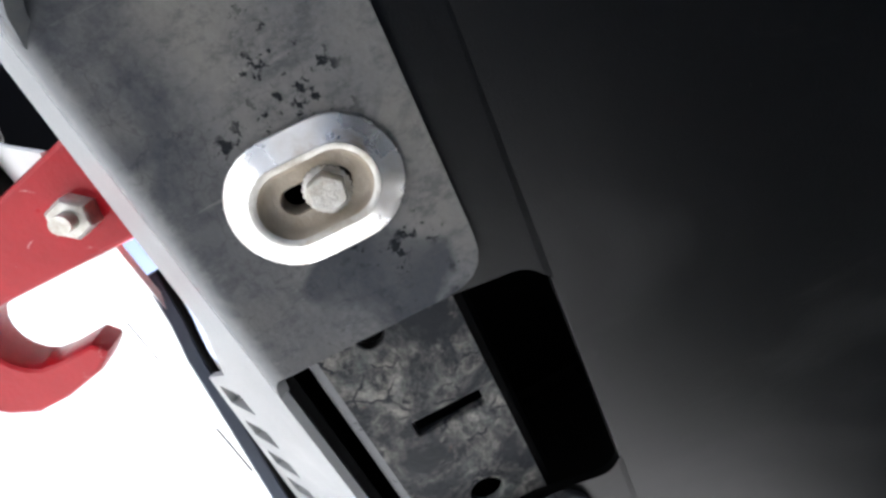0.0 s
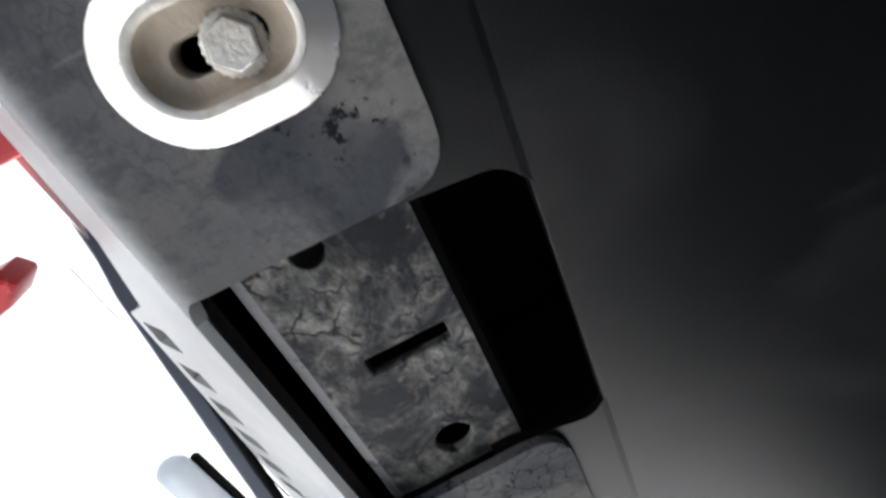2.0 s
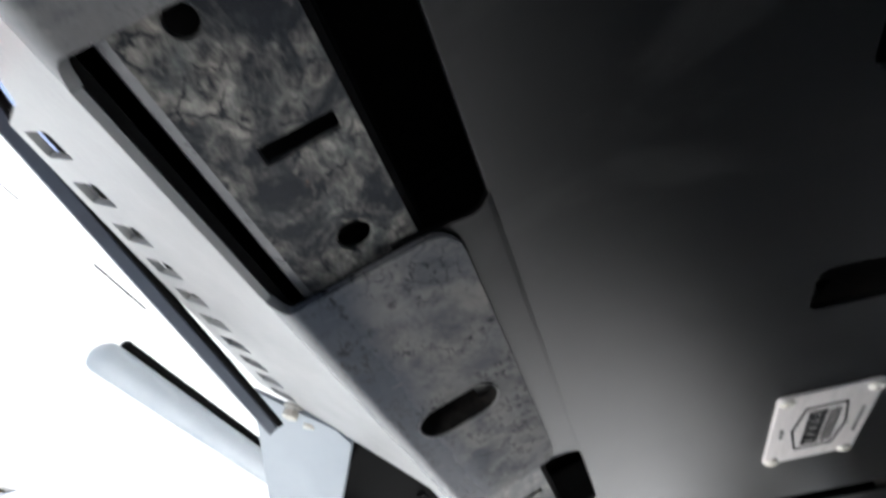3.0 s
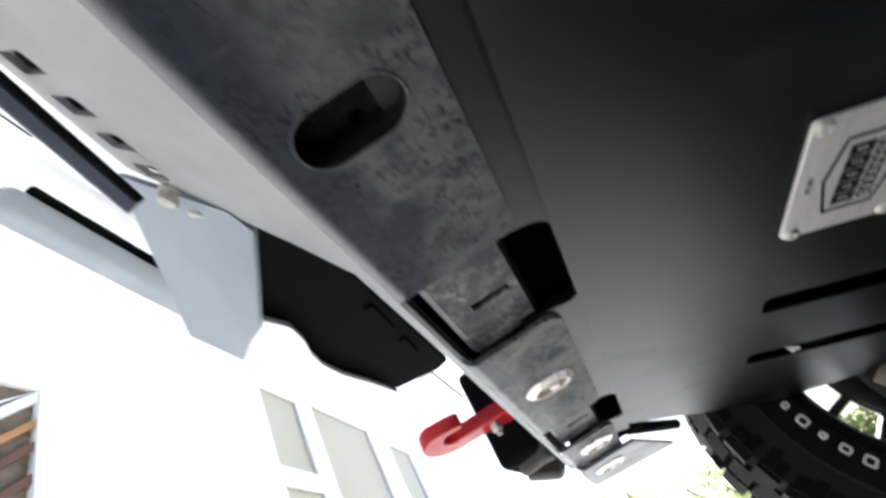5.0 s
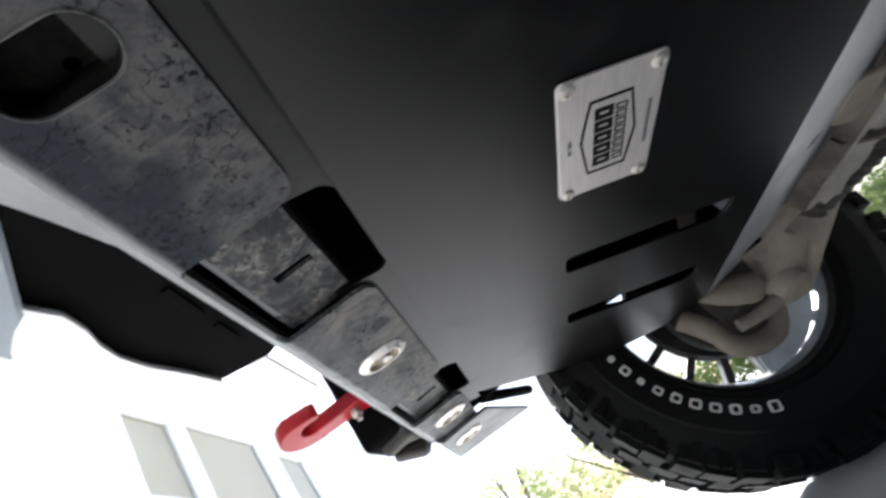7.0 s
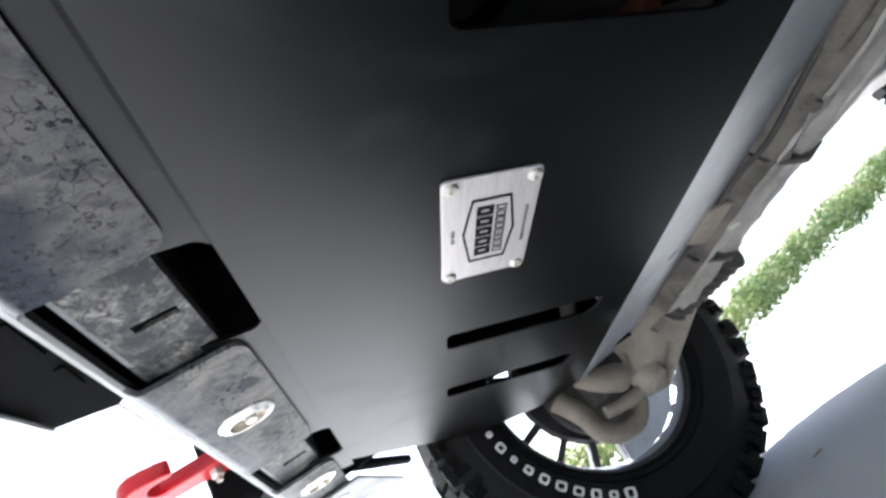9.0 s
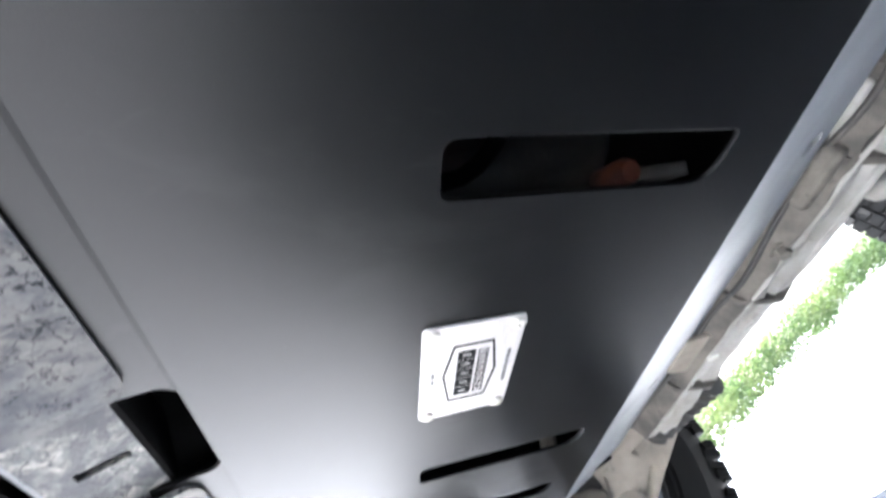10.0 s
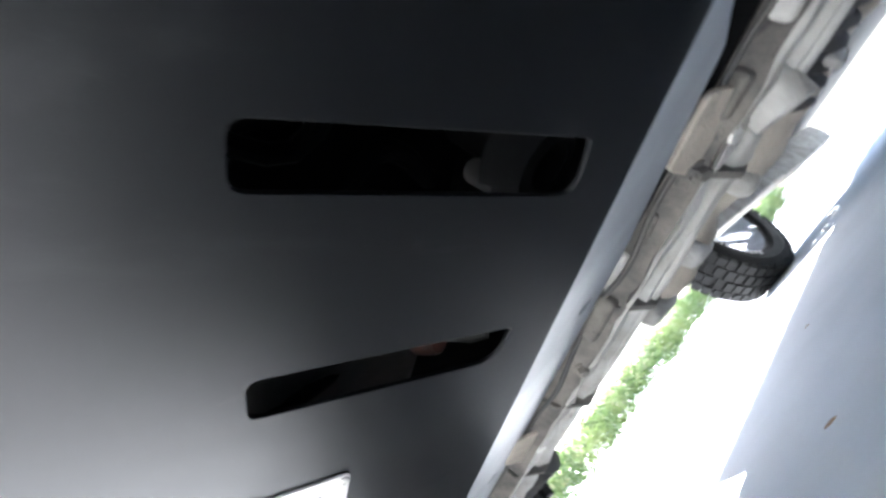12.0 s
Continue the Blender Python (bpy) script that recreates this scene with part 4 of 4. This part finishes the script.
for gx in (-0.46, -0.30, -0.12, 0.08, 0.28):
    bm = slab([rounded([(-0.60, -0.07), (-0.70, -0.07), (-0.70, -0.150), (-0.66, -0.160), (-0.61, -0.132)], 0.008)], 0.008, lambda x, y, z: (gx + z + 0.02 * (x + 0.65), x, y), bevel=0.001)
    part("gusset", bm, M_GRIME, cross)
for k, gx in enumerate((-0.335, 0.20)):
    bm = slab([rounded([(gx - 0.035, -0.585), (gx + 0.04, -0.585), (gx + 0.055, -0.665), (gx + 0.01, -0.685), (gx - 0.05, -0.660)], 0.012), [(gx + 0.011 * math.cos(a * 0.4189), -0.632 + 0.011 * math.sin(a * 0.4189)) for a in range(15)]],
              0.006, lambda x, y, z: (x, y, -0.117 - 0.35 * (y + 0.585) * -1 + z), bevel=0.001)
    part("tab", bm, M_DUST, cross, "dusty bent steel tab")
    bm = bmesh.new()
    hexbolt(bm, (gx, -0.632, -0.132), 0.017, 0.012, (0, 0.3, -0.95), 0.013)
    part("bolt", bm, M_BOLT, cross)
rack = thing("steering_rack", (0, -0.75, -0.15), "dusty steering rack tube with clamps and ribbed boots", "steering rack")
rnd0 = random.Random(3)
line = [(-0.66 + k * 0.030, -0.750 + rnd0.uniform(-0.008, 0.008), -0.128 + rnd0.uniform(-0.005, 0.005)) for k in range(20)]
part("tube", tube(bmesh.new(), line, [0.030 + rnd0.uniform(-0.007, 0.007) for _ in line], 14), M_DUST, rack)
line = [(-0.10 + k * 0.045, -0.742 + rnd0.uniform(-0.004, 0.004), -0.110 + rnd0.uniform(-0.004, 0.004)) for k in range(12)]
part("thin_tube", tube(bmesh.new(), line, 0.017, 12), M_DARK, rack)
for gx in (-0.52, -0.40, -0.27, -0.16, -0.06):
    bm = bmesh.new()
    box(bm, (gx, -0.745, -0.130), (rnd0.uniform(0.02, 0.035), 0.080, 0.070), (rnd0.uniform(-16, 16), 0, rnd0.uniform(-12, 12)), 0.014, 3)
    part("clamp", bm, M_PALE, rack)
for k in range(7):
    gx = -0.58 + 0.075 * k + rnd0.uniform(-0.015, 0.015)
    bm = bmesh.new()
    box(bm, (gx, -0.695 + rnd0.uniform(-0.008, 0.008), -0.108 + rnd0.uniform(-0.010, 0.008)), (rnd0.uniform(0.04, 0.085), rnd0.uniform(0.022, 0.034), rnd0.uniform(0.024, 0.034)), (rnd0.uniform(-20, 20), rnd0.uniform(-6, 6), rnd0.uniform(-8, 8)), 0.0105, 4)
    part("lug", bm, M_GRIME if k % 3 == 1 else M_PALE, rack)
for sx in (-1, 1):
    pts = [(sx * (0.36 + k * 0.006), -0.735 + k * 0.002, -0.120) for k in range(30)]
    part("boot", tube(bmesh.new(), pts, [0.040 + (0.007 if k % 3 == 0 else 0.0) - k * 0.0004 for k in range(30)], 16), M_DARK, rack, "ribbed black rubber boot")
drive = thing("drive_shaft", (-0.5, -0.66, -0.06), "dusty tan drive shaft with a tapered boot", "drive shaft")
part("boot", tube(bmesh.new(), [(-0.375, -0.635, -0.095), (-0.40, -0.645, -0.09), (-0.45, -0.66, -0.075), (-0.50, -0.675, -0.065)], [0.020, 0.030, 0.052, 0.060], 18), M_DUST, drive, "tapered dusty boot")
part("shaft", tube(bmesh.new(), [(-0.50, -0.675, -0.065), (-0.72, -0.70, -0.05)], 0.028, 14), M_DUST, drive)
rnd2 = random.Random(21)
for k in range(9):
    gx = -0.60 + 0.073 * k + rnd2.uniform(-0.018, 0.018)
    bm = bmesh.new()
    if k % 4 == 0:
        hexbolt(bm, (gx, -0.622, -0.132), rnd2.uniform(0.012, 0.018), 0.010, (0, 0.5, -0.87), 0.012)
    else:
        box(bm, (gx, -0.618 + rnd2.uniform(-0.004, 0.004), -0.114 + rnd2.uniform(-0.010, 0.008)), (rnd2.uniform(0.03, 0.075), rnd2.uniform(0.014, 0.022), rnd2.uniform(0.018, 0.030)), (rnd2.uniform(-15, 15), rnd2.uniform(-5, 5), rnd2.uniform(-8, 8)), 0.0068, 4)
    part("bracket_lug" if k % 4 else "bolt", bm, (M_GRIME, M_GRIME, M_PALE, M_GRIME)[k % 4], cross)
for y0, z0, rad, mat in ((-0.606, -0.118, 0.0032, M_DARK), (-0.668, -0.146, 0.006, M_PALE), (-0.702, -0.132, 0.008, M_GRIME)):
    pts = curve_points([(-0.62 + 0.075 * k, y0 + rnd2.uniform(-0.006, 0.006), z0 + rnd2.uniform(-0.006, 0.006)) for k in range(15)], 4)
    part("pipe", tube(bmesh.new(), pts, rad, 10), mat, cross)
bush = thing("bush_mount", (-0.3684, -0.66, -0.14), "black rubber bush in a dusty eye", "bush")
bm = lathe(bmesh.new(), [(0.018, -0.022), (0.028, -0.022), (0.028, 0.022), (0.018, 0.022)], (0, 0, 0), 24, True)
bm.transform(Matrix.Translation((-0.3684, -0.660, -0.1400)) @ Matrix.Rotation(radians(70), 4, "Y"))
part("eye", bm, M_PALE, bush)
bm = lathe(bmesh.new(), [(0.001, -0.018), (0.0175, -0.018), (0.0175, 0.018), (0.001, 0.018)], (0, 0, 0), 24)
bm.transform(Matrix.Translation((-0.3684, -0.660, -0.1400)) @ Matrix.Rotation(radians(70), 4, "Y"))
part("rubber", bm, M_VOID, bush, "black rubber")

# parts over the slots, the dim space put into their dark colours: oil filter, sensor, hoses, sump
engine = thing("engine_sump", (0, -0.35, 0.0), "engine sump with filter and hoses, toned dark for the dim space above the plate", "engine")
bm = bmesh.new()
box(bm, (0.05, -0.36, 0.06), (0.34, 0.24, 0.10), (0, 0, 4), 0.03, 3)
part("sump", bm, M_DARK, engine)
part("oil_filter", tube(bmesh.new(), [(-0.142, -0.388, -0.066), (-0.138, -0.389, -0.061), (-0.112, -0.394, -0.040)], [0.008, 0.011, 0.011], 18), M_ORANGE, engine, "orange painted filter can")
part("sensor", tube(bmesh.new(), [(-0.136, -0.440, -0.080), (-0.128, -0.432, -0.070), (-0.10, -0.42, -0.03)], [0.005, 0.007, 0.007], 14), M_DARK, engine, "dark sensor plug")
part("pale_casting", tube(bmesh.new(), [(-0.284, -0.436, -0.042), (-0.279, -0.441, -0.034), (-0.272, -0.450, -0.010)], [0.006, 0.011, 0.012], 12), M_DARK, engine, "pale casting lug, toned dark for the dim interior")
bm = loft(bmesh.new(), [[(-0.301 + r * math.cos(k * math.pi / 12), -0.470 + r * math.sin(k * math.pi / 12), z) for k in range(24)] for r, z in ((0.026, 0.03), (0.025, -0.062), (0.021, -0.064), (0.019, -0.05), (0.019, 0.03))])
part("drain_tube", bm, M_VOID, engine, "black drain tube, dark inside")
bm = loft(bmesh.new(), [[(-0.301 + r * math.cos(k * math.pi / 12), -0.470 + r * math.sin(k * math.pi / 12), z) for k in range(24)] for r, z in ((0.0215, -0.0642), (0.034, -0.062), (0.042, -0.052), (0.046, -0.03))])
part("drain_collar", bm, M_RUBBER, engine, "dark collar round the drain tube")
rnd1 = random.Random(8)
for k in range(7):
    x0 = -0.36 + k * 0.12
    pts = curve_points([(x0, -0.20, 0.05 + rnd1.uniform(0, 0.03)), (x0 + rnd1.uniform(-0.05, 0.05), -0.29, 0.015), (x0 + rnd1.uniform(-0.08, 0.08), -0.37, 0.03), (x0 + rnd1.uniform(-0.05, 0.05), -0.46, 0.05)])
    part("hose", tube(bmesh.new(), pts, rnd1.uniform(0.007, 0.013), 10), M_VOID, engine)

for sx in (-1, 1):
    rail = thing("chassis_rail", (sx * 0.42, -1.8, 0.05), "dusty boxed steel chassis rail", "chassis rail", "chassis rails")
    bm = bmesh.new()
    box(bm, (sx * 0.42, -2.25, 0.06), (0.09, 3.2, 0.14), bevel=0.012)
    part("beam", bm, M_PALE, rail)
trans = thing("transmission", (0.0, -1.3, 0.02), "dusty cast transmission housing", "transmission")
bm = bmesh.new()
lathe(bm, [(0.01, -0.60), (0.13, -0.60), (0.14, -0.55), (0.11, -0.35), (0.10, 0.3), (0.09, 0.8), (0.01, 0.82)], (0, 0, 0), 20)
bm.transform(Matrix.Translation((-0.02, -1.6, 0.13)) @ Matrix.Rotation(radians(-90), 4, "Z"))
part("housing", bm, M_DUST, trans)
# floor added out of view to keep sky light off the ground
under = single("underbody_floor", box(bmesh.new(), (0, -2.35, 0.17), (1.74, 3.3, 0.04)), M_DARK, "unseen dark vehicle floor, added to shut out light from above", "underbody")

# black cover added over notches and slots to shut out light
tray = thing("dark_cover", (0, -0.25, 0.13), "added matt black ribbed sheet that keeps the space above the plate dark", "undertray")
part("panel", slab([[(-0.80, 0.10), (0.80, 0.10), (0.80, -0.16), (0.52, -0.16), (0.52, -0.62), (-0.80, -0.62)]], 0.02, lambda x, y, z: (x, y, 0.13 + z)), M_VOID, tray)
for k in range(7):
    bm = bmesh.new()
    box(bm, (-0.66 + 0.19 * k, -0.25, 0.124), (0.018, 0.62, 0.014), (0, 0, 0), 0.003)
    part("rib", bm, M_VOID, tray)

# black sheets added round the engine bay so the slots stay dark
shield = thing("bay_blackout", (0, -0.6, 0.05), "added black sheets that shut light out of the engine bay", "splash shield")
for name, c, d in (("rear_black", (-0.14, -0.601, 0.022), (1.24, 0.006, 0.266)), ("side_black", (-0.76, -0.27, 0.03), (0.006, 0.68, 0.25)), ("end_black", (0.60, -0.085, 0.06), (0.006, 0.15, 0.14))):
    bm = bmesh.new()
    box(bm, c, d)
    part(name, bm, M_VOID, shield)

part("slot_black", slab([[(-0.17, -0.035), (-0.45, -0.115), (-0.58, -0.122), (-0.58, 0.13), (-0.17, 0.13)], rounded([(-0.305, -0.040), (-0.310, -0.058), (-0.368, -0.068), (-0.362, -0.046)], 0.004)], 0.006, lambda x, y, z: (0.50 + z, x, y)), M_VOID, shield)
# plain body, largely out of view, added to cast the vehicle's shade
body = thing("vehicle_body", (0, -1.8, 0.5), "white painted body of a four wheel drive on its wheels", "car", veh=False)
side = [(-0.02, 0.72), (0.05, 1.10), (-0.75, 1.18), (-1.45, 1.75), (-2.9, 1.80), (-4.15, 1.70), (-4.25, 0.50), (-3.60, 0.48)]
side += [(-3.10 + 0.48 * math.cos(radians(a)), 0.40 + 0.48 * math.sin(radians(a))) for a in range(165, 20, -18)]
side += [(-2.61, 0.46), (-1.05, 0.46)]
side += [(-0.56 + 0.48 * math.cos(radians(a)), 0.40 + 0.48 * math.sin(radians(a))) for a in range(165, 20, -18)]
side += [(-0.07, 0.55)]
for sx in (-1, 1):
    part("side_panel", slab([side], 0.03, lambda x, y, z: (sx * (0.90 + z), x, y), bevel=0.008), M_WHITE, body, veh=False)
for name, ya, za, yb, zb in (("bonnet", 0.05, 1.10, -0.75, 1.17), ("windscreen", -0.75, 1.17, -1.45, 1.74), ("roof", -1.45, 1.74, -4.15, 1.69), ("tailgate", -4.15, 1.69, -4.25, 0.66), ("grille", 0.06, 0.80, 0.06, 1.10)):
    bm = bmesh.new()
    d = Vector((yb - ya, zb - za))
    box(bm, (0, (ya + yb) / 2, (za + zb) / 2), (1.80, d.length + 0.02, 0.03), (math.degrees(math.atan2(d.y, d.x)), 0, 0), 0.006)
    part(name, bm, M_VOID if name in ("windscreen", "grille") else M_WHITE, body, veh=False)

# ---- house, hedge ----
house = thing("house", (4.5, 2.2, 0), "cream rendered house with white framed windows", "house", veh=False)
WY = 2.1
wall = [(-3.0, 0.0), (12.0, 0.0), (12.0, 3.9), (-3.0, 3.9)]
wins = [(3.03, 1.20, 3.78, 3.19, 2.22), (3.85, 1.10, 5.24, 3.24, 2.02), (5.52, 1.20, 6.35, 3.16, 2.22)]
part("wall", slab([wall] + [[(a, b), (c, b), (c, d), (a, d)] for a, b, c, d, e in wins], 0.2, lambda x, y, z: (x, WY + z, y)), M_WALL, house, veh=False)
for a, b, c, d, e in wins:
    bm = slab([[(a, b), (c, b), (c, d), (a, d)], [(a + 0.1, b + 0.1), (c - 0.1, b + 0.1), (c - 0.1, e - 0.09), (a + 0.1, e - 0.09)], [(a + 0.1, e + 0.08), (c - 0.1, e + 0.08), (c - 0.1, d - 0.1), (a + 0.1, d - 0.1)]], 0.05, lambda x, y, z: (x, WY + 0.008 + z, y), bevel=0.006)
    win = part("window", bm, M_WHITE, house, veh=False)
    bm = bmesh.new()
    box(bm, ((a + c) / 2, WY + 0.030, (b + d) / 2), (c - a - 0.1, 0.006, d - b - 0.1))
    pane = part("pane", bm, M_GLASS, win, veh=False)
    pane.visible_shadow = False
    # ochre sheet added close behind the pane to stand for the room
    bm = bmesh.new()
    box(bm, ((a + c) / 2, WY + 0.064, (b + d) / 2), (c - a - 0.02, 0.008, d - b - 0.02))
    part("room_sheet", bm, M_ROOM, win, veh=False)


part("porch_frame", slab([[(0.26, 1.30), (1.185, 1.30), (1.185, 2.355), (0.26, 2.355)], [(0.33, 1.37), (1.170, 1.37), (1.170, 2.30), (0.33, 2.30)]], 0.05, lambda x, y, z: (x, WY - 0.06 + z, y), bevel=0.005), M_WHITE, house, veh=False)
bm = bmesh.new()
box(bm, (0.75, WY - 0.006, 1.83), (0.88, 0.008, 0.96))
part("porch_shade", bm, M_BARK, house, "dim brown porch behind the rafters", veh=False)
for off, wide, mat in ((0.20, 0.05, M_WHITE), (0.13, 0.030, M_TIMBER), (0.075, 0.065, M_WHITE), (-0.075, 0.045, M_OCHRE), (-0.20, 0.05, M_TIMBER), (-0.36, 0.05, M_TIMBER)):
    bm = slab([[(0.62, 1.70 + off - wide / 2), (1.168, 2.20 + off - wide / 2 - 0.01), (1.168, 2.20 + off + wide / 2 - 0.01), (0.62, 1.70 + off + wide / 2)]], 0.03, lambda x, y, z: (x, WY - 0.045 + z, min(y, 2.298)), bevel=0.0)
    part("rafter", bm, mat, house, veh=False)


def leaves(bm, rnd, centre, size, count, leaf):
    for _ in range(count):
        while True:
            d = Vector([rnd.uniform(-1, 1) for _ in range(3)])
            if 0.2 < d.length < 1:
                break
        p = Vector(centre) + Vector((d.x * size[0], d.y * size[1], d.z * size[2]))
        m = Matrix.Translation(p) @ Euler([rnd.uniform(0, 6.3) for _ in range(3)]).to_matrix().to_4x4()
        s = leaf * rnd.uniform(0.6, 1.3)
        vs = [bm.verts.new(m @ Vector(q)) for q in ((0, -s, 0), (s * 0.45, 0, s * 0.12), (0, s, 0), (-s * 0.45, 0, s * 0.12))]
        bm.faces.new(vs)


for k, (lx, ly, sz, turn) in enumerate(((0.065, -0.904, 0.013, 20), (0.504, -0.636, 0.011, 70), (0.62, -1.75, 0.014, 130), (0.95, -2.3, 0.016, 200), (0.30, -1.55, 0.007, 10), (0.55, -2.9, 0.012, 300))):
    bm = bmesh.new()
    m = Matrix.Translation((lx, ly, 0.004)) @ Matrix.Rotation(radians(turn), 4, "Z")
    ring = [m @ Vector((sz * q[0], sz * q[1], 0.002 + 0.1 * sz * abs(q[1]))) for q in ((-1, 0), (-0.5, 0.42), (0.3, 0.5), (1.1, 0.1), (0.4, -0.4), (-0.4, -0.45))]
    loft(bm, [ring, [p + Vector((0, 0, 0.0015)) for p in ring]], True, True)
    single("dry_leaf", bm, M_STAIN, "curled brown dry leaf lying on the concrete", "leaf", "dry leaves", veh=False)


def shrub(x, y, h, w, seed, label):
    r = random.Random(seed)
    sh = thing("shrub", (x, y, 0), label, "shrub", "garden shrubs", veh=False)
    for k in range(5):
        a = k * 1.26 + r.random()
        pts = curve_points([(x, y, 0), (x + 0.12 * w * math.cos(a), y + 0.12 * w * math.sin(a), h * 0.3), (x + 0.3 * w * math.cos(a), y + 0.3 * w * math.sin(a), h * 0.75)], 4)
        part("stem", tube(bmesh.new(), pts, [0.025 * h * (1 - 0.08 * i) for i in range(len(pts))], 6), M_BARK, sh, veh=False)
    bm = bmesh.new()
    for _ in range(70):
        a, q = r.uniform(0, 6.28), math.sqrt(r.random())
        leaves(bm, r, (x + 0.5 * w * q * math.cos(a), y + 0.5 * w * q * math.sin(a), h * r.uniform(0.06, 0.95) * (1 - 0.35 * q)), (0.13 * w, 0.13 * w, 0.09 * h), 26, 0.045)
    part("crown", bm, M_SHRUB, sh, veh=False)


shrub(6.6, 0.35, 1.55, 1.5, 1, "bright sunlit garden shrub beside the house wall")
shrub(6.7, -1.15, 1.15, 2.0, 3, "low rounded garden shrub, loose and pale")
shrub(9.5, -2.2, 1.6, 2.0, 4, "tall pale green shrub at the garden's edge")
rnd = random.Random(11)
bm = bmesh.new()
for k in range(70):
    y = -1.2 - k * 0.22
    leaves(bm, rnd, (5.35 + rnd.uniform(-0.2, 0.2), y, 0.29 + rnd.uniform(-0.03, 0.06)), (0.35, 0.25, 0.28), 620, 0.030)
hedge = single("hedge", bm, M_LEAF, "low sunlit green hedge along the driveway", "hedge", kind="stuff", veh=False)
